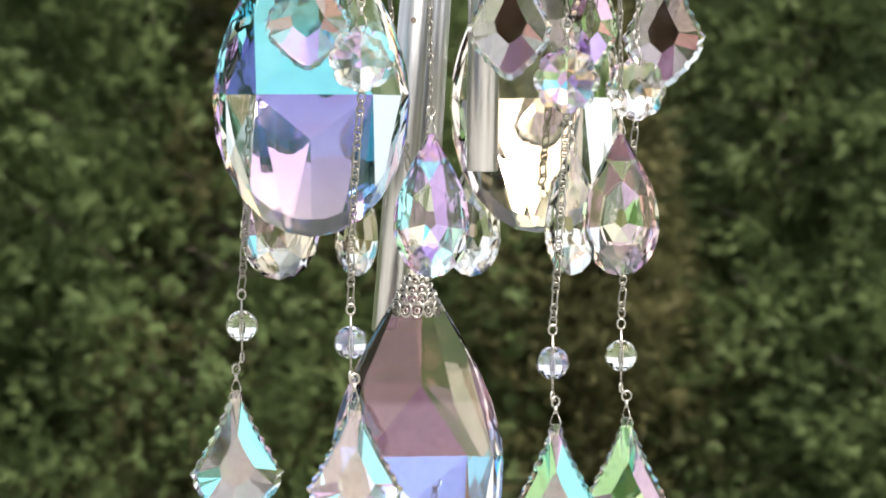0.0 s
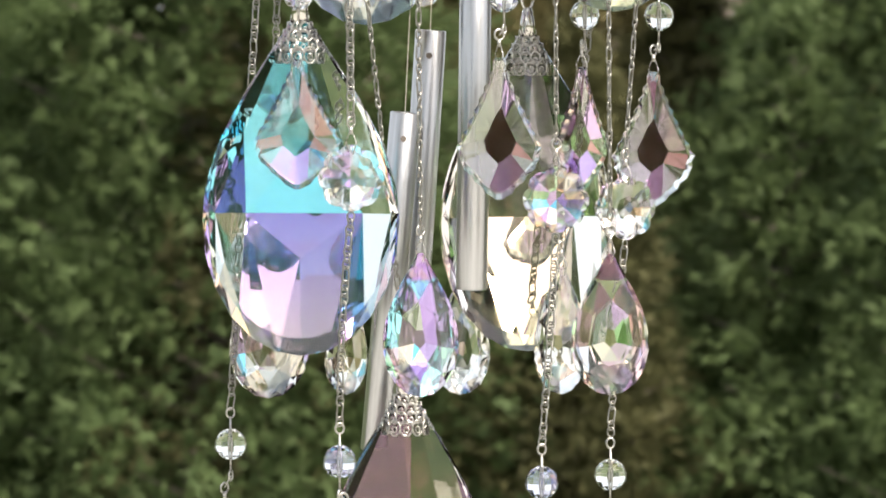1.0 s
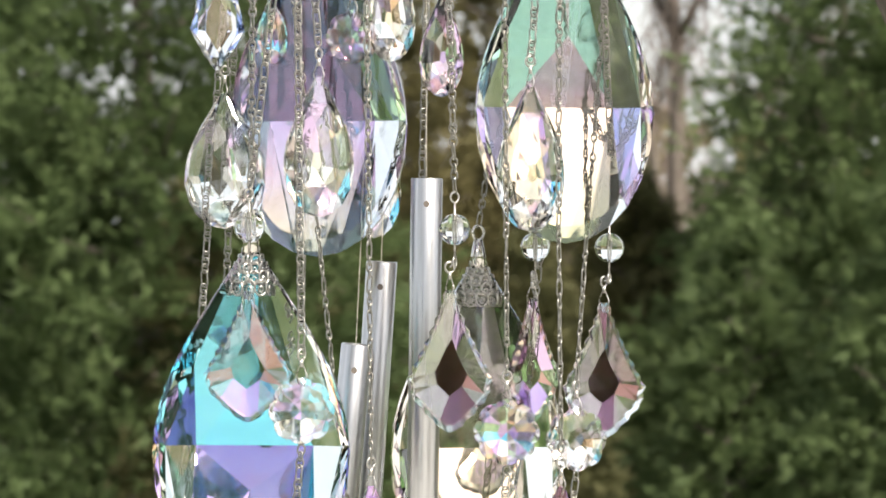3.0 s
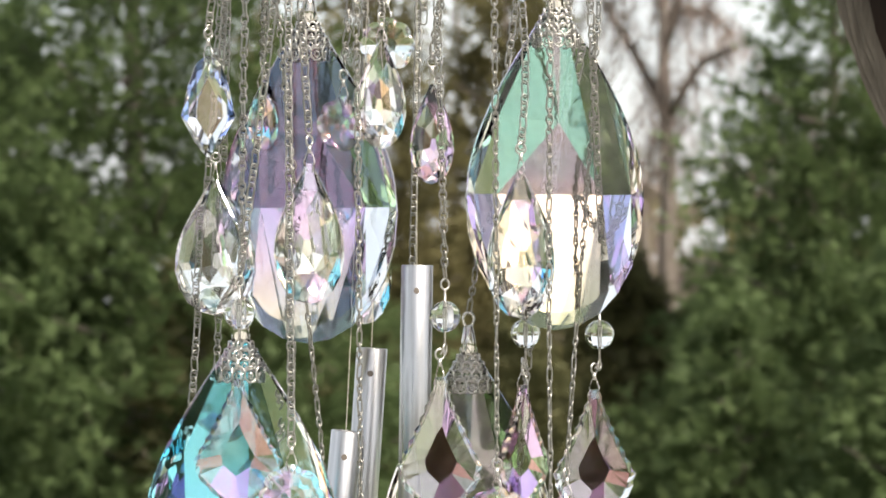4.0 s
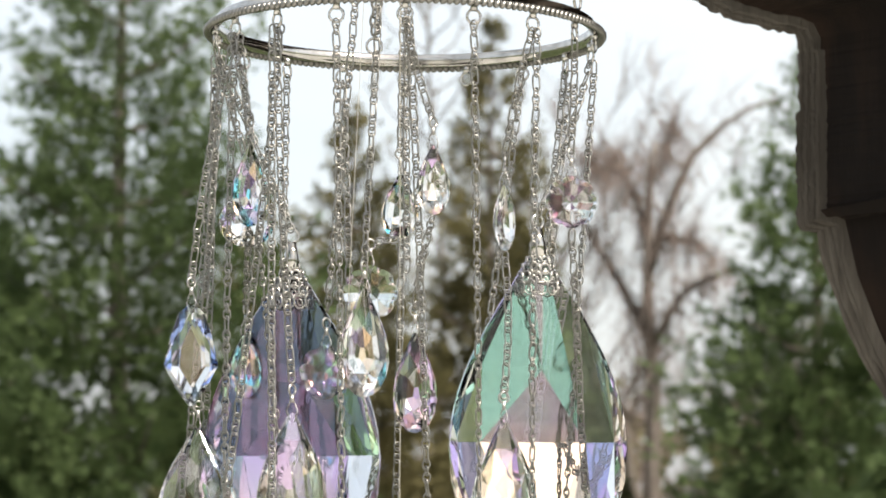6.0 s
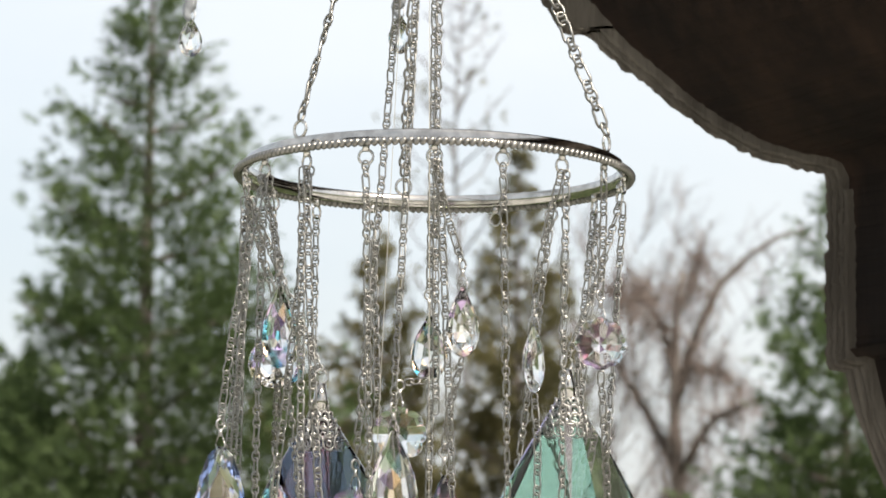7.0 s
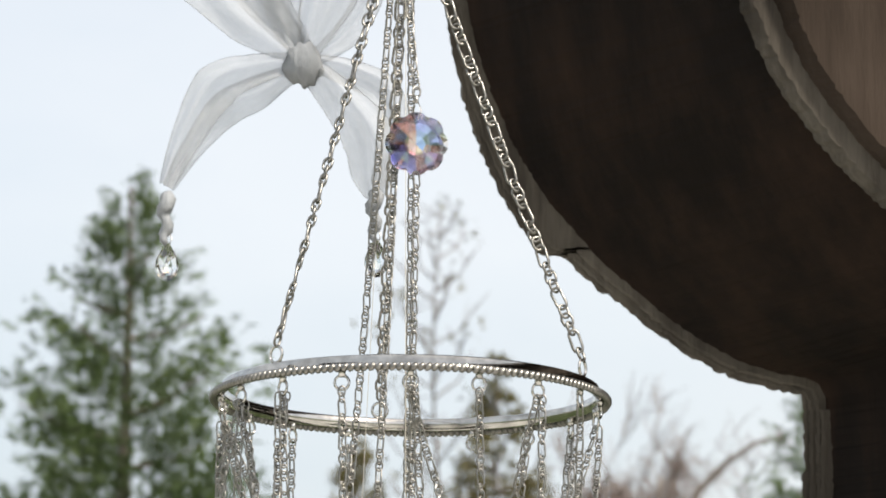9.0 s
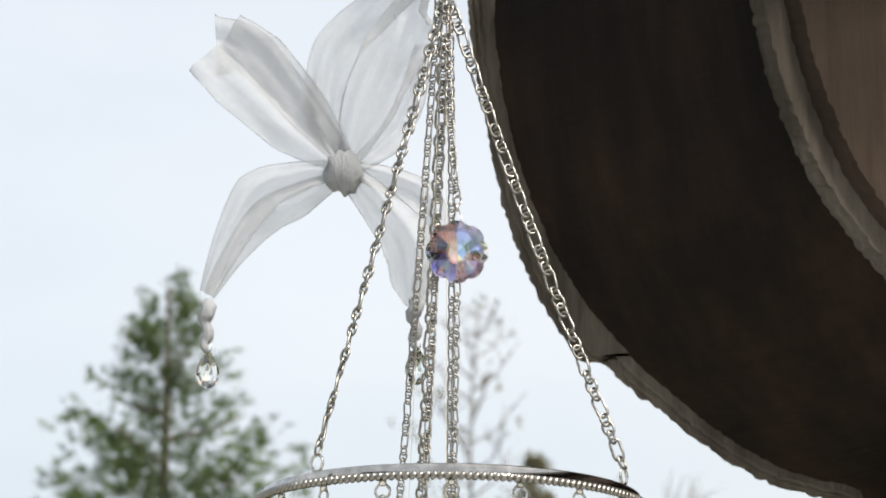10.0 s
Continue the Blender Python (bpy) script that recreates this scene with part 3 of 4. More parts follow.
def bare_tree(name, x, y, trunk, lean, seed, label, twigs=True):
    """A leafless tree with forking limbs and a haze of fine reddish twigs."""
    rnd = random.Random(seed)
    tree = thing(name, (x, y, 0), label, "tree", "bare trees")
    limbs, fine = bmesh.new(), []

    def grow(p, d, length, r, level):
        q = p
        pts, radii = [p], [r]
        for k in range(4):
            d = (d + Vector((rnd.uniform(-1, 1), rnd.uniform(-1, 1), rnd.uniform(-0.6, 0.8))) * 0.14).normalized()
            q = q + d * length / 4
            pts.append(q)
            radii.append(r * (1 - 0.12 * (k + 1)))
        tube(limbs, pts, radii, 7 if level < 2 else 4)
        if level >= 2:
            for k in range(16 if twigs else 4):
                a = pts[rnd.randrange(1, 5)]
                w = (d + Vector((rnd.uniform(-1, 1), rnd.uniform(-1, 1), rnd.uniform(-0.7, 0.9)))).normalized()
                ln = rnd.uniform(0.15, 0.5)
                b = a + w * ln * 0.5 + Vector((0, 0, rnd.uniform(-0.08, 0.08)))
                fine.append((a, b, a + w * ln))
        if level < 4:
            for k in range(2 if level else 3):
                at = pts[rnd.randrange(2, 5)] if level else pts[2 + k % 3]
                w = (d + Vector((rnd.uniform(-1, 1), rnd.uniform(-1, 1), rnd.uniform(-0.1, 0.7))) * 0.75).normalized()
                grow(at, w, length * rnd.uniform(0.5, 0.68), radii[-1] * rnd.uniform(0.5, 0.7), level + 1)
            grow(q, d, length * 0.62, radii[-1] * 0.8, level + 1)

    grow(Vector((0, 0, -0.1)), Vector((lean, 0, 1)).normalized(), trunk, 0.13, 0)
    part("limb_frame", limbs, BARK, tree, smooth=True)
    v = []
    for a, b, c in fine:
        s = Vector((0.006, 0.003, 0))
        v += [a - s, a + s, b + s * 0.7, b - s * 0.7, b - s * 0.7, b + s * 0.7, c + s * 0.3, c - s * 0.3]
    v = np.array([tuple(p) for p in v])
    twig = new("twig_haze", mesh_np("twig_haze", v, np.arange(len(v)).reshape(-1, 4), TWIG))
    twig.parent = tree
    tagged(twig, "fine reddish twigs", kind="stuff")
    return tree


# limbs of the tree by the fence, as (x, height) of their bends, from the root
VINE_TREE = [
    [(1.92, 2.72), (1.9, 3.57), (1.91, 4.39), (1.88, 4.75), (1.87, 5.12), (1.87, 5.55), (1.89, 5.95), (1.94, 6.28)],
    [(1.88, 4.75), (1.76, 5.02), (1.61, 5.32), (1.49, 5.55), (1.35, 5.78)],
    [(1.9, 4.69), (2.01, 4.92), (2.14, 5.12), (2.3, 5.2), (2.44, 5.25)],
    [(1.87, 5.22), (1.97, 5.61), (2.09, 5.91), (2.22, 6.18), (2.44, 6.4), (2.67, 6.55), (2.9, 6.61)],
    [(1.87, 5.55), (1.78, 5.88), (1.68, 6.11), (1.54, 6.34)],
    [(1.79, 2.72), (1.74, 3.57), (1.66, 4.09), (1.51, 4.36), (1.28, 4.69)],
    [(1.94, 5.51), (2.11, 5.55), (2.27, 5.48), (2.39, 5.35)],
    [(1.89, 5.95), (2.01, 6.15), (2.06, 6.34), (2.11, 6.48)],
    [(1.68, 6.11), (1.51, 6.04), (1.35, 6.11)],
]


def vine_tree(label):
    """A leafless trunk with long bent limbs, hung with a haze of reddish vine."""
    rnd = random.Random(21)
    tree = thing("bare_tree", (0, 25, 0), label, "tree", "bare trees")
    fine = []
    for k, line in enumerate(VINE_TREE):
        pts = [Vector((x, 0.15 * sin(k * 2.1) * i, z)) for i, (x, z) in enumerate(line)]
        if k in (0, 5):
            pts.insert(0, Vector((pts[0].x, 0, -0.1)))
        r0 = (0.085, 0.045, 0.04, 0.045, 0.035, 0.06, 0.025, 0.025, 0.025)[k]
        bm = bmesh.new()
        tube(bm, pts, [r0 * (1 - 0.75 * i / (len(pts) - 1)) for i in range(len(pts))], 7)
        part("trunk" if k in (0, 5) else "limb", bm, BARK, tree, "", True)
        for i in range(210 if k not in (3, 5) else 60):
            j = rnd.randrange(1, len(pts))
            a = pts[j - 1].lerp(pts[j], rnd.random())
            if a.z < 4.0:
                continue
            w = Vector((rnd.gauss(0, 1), rnd.gauss(0, 1), rnd.gauss(-0.1, 0.8))).normalized()
            ln = rnd.uniform(0.12, 0.5) * (0.5 if k == 3 and j > 3 else 1)
            fine.append((a, a + w * ln * 0.5 + Vector((0, 0, rnd.uniform(-0.1, 0.1))), a + w * ln + Vector((0, 0, rnd.uniform(-0.15, 0.05)))))
    v = []
    for a, b, c in fine:
        s = Vector((0.0055, 0.003, 0.002))
        v += [a - s, a + s, b + s * 0.7, b - s * 0.7, b - s * 0.7, b + s * 0.7, c + s * 0.4, c - s * 0.4]
    v = np.array([tuple(p) for p in v])
    twig = new("twig_haze", mesh_np("twig_haze", v, np.arange(len(v)).reshape(-1, 4), TWIG))
    twig.parent = tree
    tagged(twig, "fine reddish vine twigs", kind="stuff")


vine_tree("bare grey tree hung with reddish vine against the sky")
bare_tree("bare_tree", 0.9, 27, 2.1, 0.03, 8, "slender bare tree with forked limbs")
bare_tree("bare_tree", 0.45, 27, 3.2, 0.0, 9, "slender bare tree with forked limbs", False)
bare_tree("bare_tree", 2.9, 28, 2.2, -0.02, 14, "slender bare tree with forked limbs")

# far woods that close the view on every side
rng = np.random.default_rng(40)
n = 9000
ang = rng.uniform(0, 2 * pi, n)
dist = rng.uniform(60, 75, n)
base = np.stack([dist * np.sin(ang), dist * np.cos(ang), rng.uniform(0, 1, n) ** 1.3 * (4.5 + 1.5 * np.sin(ang * 9))], 1)
v, f = sprays(rng, base, rng.normal(0, 1, (n, 3)) + np.array([0, 0, 0.5]), np.full(n, 1.5), 6)
woods = new("far_woods", mesh_np("far_woods", v, f, OLIVE))
tagged(woods, "distant belt of brown and green autumn woods", "woods", kind="stuff")


# ---- carved timber bracket beside the chime ----
FAR, SPAN = Vector((0.0, 0.18, 0.0)), Vector((0.07, -0.10, 0.0))


# reach of the lobe's edge by angle: worn with a broken chip, and as sawn
EDGE = ((145, 172, 180, 188, 196, 208, 222, 223.5, 234, 243, 250, 260),
        (0.147, 0.1445, 0.141, 0.139, 0.1395, 0.142, 0.1452, 0.140, 0.1405, 0.143, 0.1447, 0.1437),
        (0.146, 0.1435, 0.141, 0.1395, 0.139, 0.139, 0.1395, 0.1397, 0.1405, 0.143, 0.1447, 0.1437))


def bracket_line(worn):
    """The sawn lower profile, from the top of the big lobe down to the foot of the scroll."""
    pts = []
    for i in range(180):
        deg = 145 + 113.5 * i / 179
        a = radians(deg)
        r = float(np.interp(deg, EDGE[0], EDGE[1] if worn else EDGE[2]))
        pts.append(Vector((0.150 + r * cos(a), 3.5897 + r * sin(a))))
    pts += [Vector((0.1222, 3.4465 - 0.0013 * i)) for i in range(44)]
    pts += [Vector((0.1232, 3.389)), Vector((0.1285, 3.388))]
    for i in range(1, 40):
        u = i / 39
        pts.append(Vector((0.1285 + 0.055 * u + 0.16 * u ** 2, 3.388 - 0.19 * u ** 0.85)))
    return pts


WORN, SAWN = bracket_line(True), bracket_line(False)


def board(name, f0, f1, inset, mat, parent, chip, seed, label="", neck=False):
    """One layer of the bracket between two shares of its thickness, its edge inset and worn."""
    rnd = random.Random(seed)
    LINE = WORN if f1 < 0.1 else SAWN
    top = 3.67
    if neck:
        LINE = SAWN[182:]
        top = LINE[0].y
    bm = bmesh.new()
    rims = []
    steps = 5 if f1 - f0 > 0.3 else 2
    gouge = 0.0
    wear = []
    for i in range(len(LINE)):
        if rnd.random() < 0.05:
            gouge = rnd.uniform(-1, 1)
        wear.append(gouge * 0.7 + 0.6 * rnd.uniform(-1, 1))
    for s in range(steps + 1):
        f = f0 + (f1 - f0) * s / steps
        off = FAR + SPAN * f
        rim = []
        for i, p in enumerate(LINE):
            k = i + len(SAWN) - len(LINE)
            a, b = SAWN[max(0, k - 1)], SAWN[min(len(SAWN) - 1, k + 1)]
            t = (b - a).normalized()
            inner = Vector((-t.y, t.x))
            round_off = 0.0006 if s in (0, steps) else 0.0
            q = p + inner * (inset + 0.010 * f + round_off + chip * wear[i] + 0.4 * chip * rnd.uniform(-1, 1))
            rim.append(bm.verts.new((q.x + off.x, off.y, q.y)))
        rim.append(bm.verts.new((0.36 + off.x, off.y, rim[-1].co.z)))
        rim.append(bm.verts.new((0.36 + off.x, off.y, top)))
        rims.append(rim)
    for a, b in zip(rims, rims[1:]):
        for i in range(len(a)):
            j = (i + 1) % len(a)
            bm.faces.new((a[i], a[j], b[j], b[i]))
    for rim in (rims[0], rims[-1]):
        n = len(LINE)
        back = [bm.verts.new((rim[n].co.x, rim[n].co.y, v.co.z)) for v in rim[:n]]
        for i in range(n - 1):
            bm.faces.new((rim[i], rim[i + 1], back[i + 1], back[i]))
    bmesh.ops.remove_doubles(bm, verts=bm.verts, dist=1e-6)
    bmesh.ops.recalc_face_normals(bm, faces=bm.faces)
    return part(name, bm, mat, parent, label)


bracket = thing("timber_bracket", (0, 0, 0), "large dark scroll-sawn timber bracket with weathered grey edges", "bracket")
EDGE_LABEL = "grey weathered edge of split wood"
for k, (f0, f1, inset, chip) in enumerate(((0.0, 0.009, 0.0, 0.0007), (0.009, 0.013, 0.0024, 0.0004), (0.013, 0.021, 0.0006, 0.0006),
                                           (0.021, 0.025, 0.003, 0.0004), (0.025, 0.036, 0.0016, 0.0006))):
    board("edge_board", f0, f1, inset, WEATHERED, bracket, chip, k + 1, EDGE_LABEL)
for k, (f0, f1, inset) in enumerate(((0.036, 0.042, 0.0032), (0.042, 0.05, 0.0016))):
    board("moulding", f0, f1, inset, WEATHERED, bracket, 0.0004, k + 21, EDGE_LABEL, True)
# the core's near-black brown carries the shade under the bracket
board("core", 0.036, 0.95, 0.0042, SHADED_WOOD, bracket, 0.0004, 4, "dark brown underside, its shade put into the colour")
board("edge_board", 0.955, 1.0, 0.001, WEATHERED, bracket, 0.0007, 5, "grey weathered edge of split wood")
board("face_board", 1.0, 1.05, 0.0065, FACE_WOOD, bracket, 0.0005, 6)


def timber(name, size, place, parent, mat):
    bm = bmesh.new()
    bmesh.ops.create_cube(bm, size=1)
    for v in bm.verts:
        v.co = Vector((v.co.x * size[0], v.co.y * size[1], v.co.z * size[2])) + Vector(place)
    bmesh.ops.bevel(bm, geom=bm.edges, offset=0.006, segments=2, affect="EDGES")
    return part(name, bm, mat, parent)


# post and arm share the core's shade-darkened brown
timber("post", (0.12, 0.13, 2.1), (0.43, 0.13, 2.75), bracket, SHADED_WOOD)
timber("arm", (0.62, 0.07, 0.09), (0.19, 0.06, 3.70), bracket, SHADED_WOOD)

# ---- the chime: hoop, hooks and chains ----
RING = Vector((0.0013, 0.0, 3.4225))
RAD = 0.0487
TILT = Euler((radians(-1.8), radians(0.7), 0)).to_matrix()   # the hoop hangs a little askew
hoop = thing("chime_hoop", RING, "polished silver hoop with a roped lower edge", "chime hoop")
hoop.rotation_euler = TILT.to_euler()
bm = bmesh.new()
lathe(bm, [(0.0476, 0.0), (0.0504, -0.0003), (0.0507, 0.0006), (0.0488, 0.001), (0.0485, 0.0029), (0.0481, 0.0032), (0.0475, 0.0029)], 120)
part("band", bm, SILVER, hoop, "polished silver band", True)
bm = bmesh.new()
for i in range(186):
    a = 2 * pi * i / 186
    c = Vector((cos(a) * 0.0506, sin(a) * 0.0506, -0.0003))
    tang = Vector((-sin(a), cos(a), 0))
    d = (tang * 0.75 + Vector((0, 0, 0.75))).normalized()
    tube(bm, [c - d * 0.0011, c - d * 0.0005, c + d * 0.0005, c + d * 0.0011], [0.0005, 0.0009, 0.0009, 0.0005], 6)
part("rope_edge", bm, CHAIN, hoop, "twisted rope edge", True)
HOOKS = []
for i in range(18):
    a = radians(-90 + 20 * i)
    p = Vector((RAD * cos(a), RAD * sin(a), 0))
    HOOKS.append(RING + TILT @ (p + Vector((0, 0, -0.0046))))
    bm = bmesh.new()
    tube(bm, [p, p + Vector((0, 0, -0.0022))], 0.0009, 8)
    loop_wire(bm, p + Vector((0, 0, -0.0036)), 0.0018, 0.0018, 0.00035, a + pi / 2 + 0.3 * sin(i * 3), 14, 6)
    part("hook", bm, SILVER, hoop, "", True)
LUGS = []
for a in (radians(226), radians(-26), radians(100)):
    p = Vector((0.0478 * cos(a), 0.0478 * sin(a), 0.0052))
    LUGS.append(RING + TILT @ (p + Vector((0, 0, 0.001))))
    bm = bmesh.new()
    loop_wire(bm, p, 0.0021, 0.0021, 0.0004, a + pi / 2, 16, 6)
    part("lug", bm, SILVER, hoop, "", True)

def link_mesh(name, length, width, wire):
    bm = bmesh.new()
    pts = []
    k = 6
    for i in range(k):
        t = pi * i / (k - 1)
        pts.append((width / 2 * cos(t), 0, (length - width) / 2 + width / 2 * sin(t)))
    for i in range(k):
        t = pi + pi * i / (k - 1)
        pts.append((width / 2 * cos(t), 0, -(length - width) / 2 + width / 2 * sin(t)))
    tube(bm, [Vector(p) for p in pts], wire, 6, True)
    return mesh_of(name, bm, CHAIN, True)


# wire, short link and long link of each gauge of figaro chain
GAUGES = {}
for gauge, wire, short, long, broad in (("fine", 0.00024, 0.0024, 0.0043, 0.00165), ("stout", 0.00036, 0.0036, 0.0060, 0.0026)):
    GAUGES[gauge] = (wire, short, long, link_mesh("short_link", short, broad, wire), link_mesh("long_link", long, broad * 0.96, wire))
chains = 0


def chain(top, bottom, label="silver figaro chain of short and long links", gauge="fine"):
    """A hanging chain: three short links to each long one, lying nearly flat."""
    global chains
    chains += 1
    rnd = random.Random(chains)
    wire, short, long, short_mesh, long_mesh = GAUGES[gauge]
    a, b = Vector(top), Vector(bottom)
    whole = (b - a).length
    d = (b - a).normalized()
    strand = thing("chain", a, label, "chain", "chime chains")
    at, k, prev = 0.0, rnd.randrange(4), None
    sway = Vector((rnd.uniform(-1, 1), rnd.uniform(-1, 1), 0)) * 0.0006
    spin, twist = rnd.uniform(-0.6, 0.6), rnd.uniform(-9, 9)
    while True:
        size = long if k % 4 == 0 else short
        at += size / 2 if prev is None else (size + prev) / 2 - 3.4 * wire
        if at + size / 2 > whole + 0.001:
            break
        o = new("link", long_mesh if k % 4 == 0 else short_mesh)
        o.parent = strand
        o.rotation_mode = "QUATERNION"
        o.rotation_quaternion = Vector((0, 0, -1)).rotation_difference(d) @ Euler((rnd.uniform(-0.1, 0.1), rnd.uniform(-0.12, 0.12), spin + twist * at + (0.42 if k % 2 else -0.42) + rnd.uniform(-0.25, 0.25))).to_quaternion()
        o.location = d * at + sway * sin(pi * at / whole) * 2
        prev = size
        k += 1
    return strand


APEX = Vector((0.0, 0.0, 3.563))
for lug in LUGS:
    chain(APEX + Vector((0, 0, -0.003)), lug + Vector((0, 0, 0.0015)), "stout silver figaro chain that carries the hoop", "stout")
hanger = thing("hanger_hook", APEX, "silver hook and rings that gather the chains", "hook")
bm = bmesh.new()
loop_wire(bm, (0, 0, 0), 0.0045, 0.0045, 0.0007, 0.3, 18, 6)
part("gather_ring", bm, SILVER, hanger, "", True)
bm = bmesh.new()
tube(bm, [(0.0, 0, 0.004), (0.002, 0, 0.009), (0.0, 0, 0.014), (0, 0, 0.03), (0, 0.03, 0.06), (0, 0.06, 0.1)], 0.0012, 8)
part("hook", bm, SILVER, hanger, "", True)

# ---- pendants ----
used = {}


def hook_for(x, y):
    """A free place on the hook nearest in direction."""
    i = min(range(18), key=lambda k: (HOOKS[k].x - x) ** 2 + (HOOKS[k].y - y) ** 2)
    used[i] = used.get(i, 0) + 1
    k = used[i]
    return HOOKS[i] + Vector((0.0011 * ((k % 3) - 1), 0.0009 * ((k // 2) % 3 - 1), 0.0))


def bail(parent, gap=0.0055, down=0.0022):
    bm = bmesh.new()
    tube(bm, [(-0.0002, 0.0015, -down), (-0.0011, 0.0008, 0.0005), (0, 0, gap - 0.0012), (0.0011, -0.0008, 0.0005), (0.0002, -0.0015, -down)], 0.00017, 5)
    loop_wire(bm, (0, 0, gap), 0.0013, 0.0013, 0.0003, 0.6, 12, 5)
    tube(bm, [(0, 0, gap - 0.003), (0, 0, gap - 0.0012)], 0.0005, 6)
    return part("wire_bail", bm, TARNISH, parent, "twisted silver wire", True)


def pendant(name, kind, x, y, z, w, h, turn, mat, label, above=None, lean=0.0):
    """A cut crystal of width w and height h (mm) whose middle hangs at x, y, z; returns its foot."""
    w, h = w / 1000, h / 1000
    top = Vector((x, y, z + h / 2))
    ob = thing(name, top, label, "crystal pendant", "hanging crystals")
    ob.rotation_euler = (0, radians(lean), radians(turn))
    seed = int(abs(x * 9000 + z * 7000))
    if kind == "drop":
        bm = almond(w, h, w * 0.5, 0.64, seed, True)
    elif kind == "pear":
        bm = almond(w, h, w * 0.5, 0.6, seed, True)
    elif kind == "kite":
        bm = kite(w, h, w * 0.6)
    elif kind == "leaf":
        bm = baroque_leaf(w, h, w * 0.25)
    else:
        bm = rosette(w, w * 0.34)
    cut_part(bm, mat, ob, -0.6 * h, seed)
    bail(ob)
    if above is not False:
        chain(above if above else hook_for(x, y), top + Vector((0, 0, 0.006)))
    return Vector((x, y, z - h / 2))


def bead(x, y, z, d, above=None, below=None):
    d /= 1000
    ob = thing("crystal_bead", (x, y, z), "round clear faceted crystal bead on a wire", "bead", "crystal beads")
    part("bead", faceted_bead(d), CLEAR, ob)
    bm = bmesh.new()
    tube(bm, [(0, 0, -d / 2 - 0.003), (0, 0, d / 2 + 0.003)], 0.0003, 5)
    loop_wire(bm, (0, 0, d / 2 + 0.004), 0.0011, 0.0013, 0.00028, 0.4, 12, 5)
    loop_wire(bm, (0, 0, -d / 2 - 0.004), 0.0011, 0.0013, 0.00028, 1.2, 12, 5)
    part("eye_pin", bm, TARNISH, ob, "thin silver eye pin", True)
    chain(above if above else hook_for(x, y), (x, y, z + d / 2 + 0.005))
    return Vector((x, y, z - d / 2 - 0.005))


def filigree_cap(parent):
    """A pierced silver cone: scalloped loops round the foot, a lattice above, a bead and ring on top."""
    cap = new("filigree_cap")
    cap.parent = parent
    tagged(cap, "pierced silver filigree cap")
    bm = bmesh.new()
    for row, (r, z, s, n) in enumerate(((0.0058, -0.0092, 0.0016, 12), (0.0049, -0.0068, 0.0014, 12), (0.0039, -0.0045, 0.0012, 10), (0.0029, -0.0024, 0.001, 9), (0.002, -0.0005, 0.0008, 8))):
        for i in range(n):
            a = 2 * pi * (i + 0.5 * row) / n
            c = Vector((r * cos(a), r * sin(a) * 0.75, z))
            loop_wire(bm, c, s, s * 1.25, 0.00027, a + pi / 2, 10, 5)
            loop_wire(bm, c + Vector((0, 0, -0.0004)), s * 0.4, s * 0.5, 0.00024, a + pi / 2, 8, 4)
    for r, z in ((0.0054, -0.008), (0.0034, -0.0035), (0.0018, 0.0003)):
        tube(bm, [(r * cos(2 * pi * i / 16), 0.75 * r * sin(2 * pi * i / 16), z) for i in range(16)], 0.0003, 5, True)
    part("lattice", bm, TARNISH, cap, "", True)
    bm = bmesh.new()
    lathe(bm, [(0.0004, -0.0015), (0.0024, -0.0012), (0.0019, 0.0025), (0.0012, 0.006), (0.0004, 0.0062)], 12)
    loop_wire(bm, (0, 0, 0.0078), 0.0019, 0.0019, 0.0004, 0.5, 14, 6)
    part("neck", bm, SILVER, cap, "", True)


def great_almond(x, y, z_line, w, h, turn, mat, label, above=None, seed=1, crossed=False):
    """A large almond crystal whose keel line lies at z_line."""
    w, h = w / 1000, h / 1000
    top = Vector((x, y, z_line + 0.582 * h))
    ob = thing("almond_crystal", top, label, "crystal pendant", "large almond crystals")
    ob.rotation_euler = (0, 0, radians(turn))
    cut_part(almond(w, h, 0.022, 0.606, int(abs(x) * 9999), False, crossed), mat, ob, -0.582 * h, seed)
    filigree_cap(ob)
    chain(above if above else hook_for(x, y), top + Vector((0, 0, 0.009)))


great_almond(-0.0428, -0.030, 3.2342, 48.5, 83, -5, BLUE_LILAC, "large coated almond crystal, blue above and lilac below, filigree cap", seed=3, crossed=True)
great_almond(0.0135, 0.020, 3.2303, 46, 83, 12, SMOKE_CREAM, "large almond crystal, smoky above and cream below, filigree cap", seed=4)
great_almond(-0.0276, 0.004, 3.3151, 46, 83, -9, PURPLE_PINK, "large almond crystal, purple above and pink below, filigree cap", seed=5)
great_almond(0.0352, 0.002, 3.3185, 46, 83, 10, TEAL_CREAM, "large almond crystal, clear green above, cream below, filigree cap", seed=6)
great_almond(-0.0176, -0.010, 3.1405, 44, 83, 4, PLUM_ROSE, "large lowest almond crystal, plum and rose, filigree cap", seed=8, crossed=True)

SMALL = "small clear almond-cut crystal drop on a chain"
MEDIUM = "clear almond-cut crystal drop with lozenge facets"
d1 = pendant("crystal_drop", "drop", -0.0368, -0.030, 3.3806, 9, 20.5, 20, TINTED, "small lilac-tinted crystal drop on a chain")
pendant("crystal_drop", "pear", -0.0387, -0.005, 3.3752, 14.3, 15.5, 0, CLEAR_CUT, "small wide clear crystal drop with a bright lower half")
d2 = pendant("crystal_drop", "drop", 0.0001, 0.020, 3.3801, 11, 16.9, -30, CLEAR_CUT, SMALL, APEX + Vector((0.001, 0.003, -0.004)))
d3 = pendant("crystal_drop", "drop", 0.0081, -0.045, 3.3804, 8.4, 17, 15, CLEAR_CUT, SMALL)
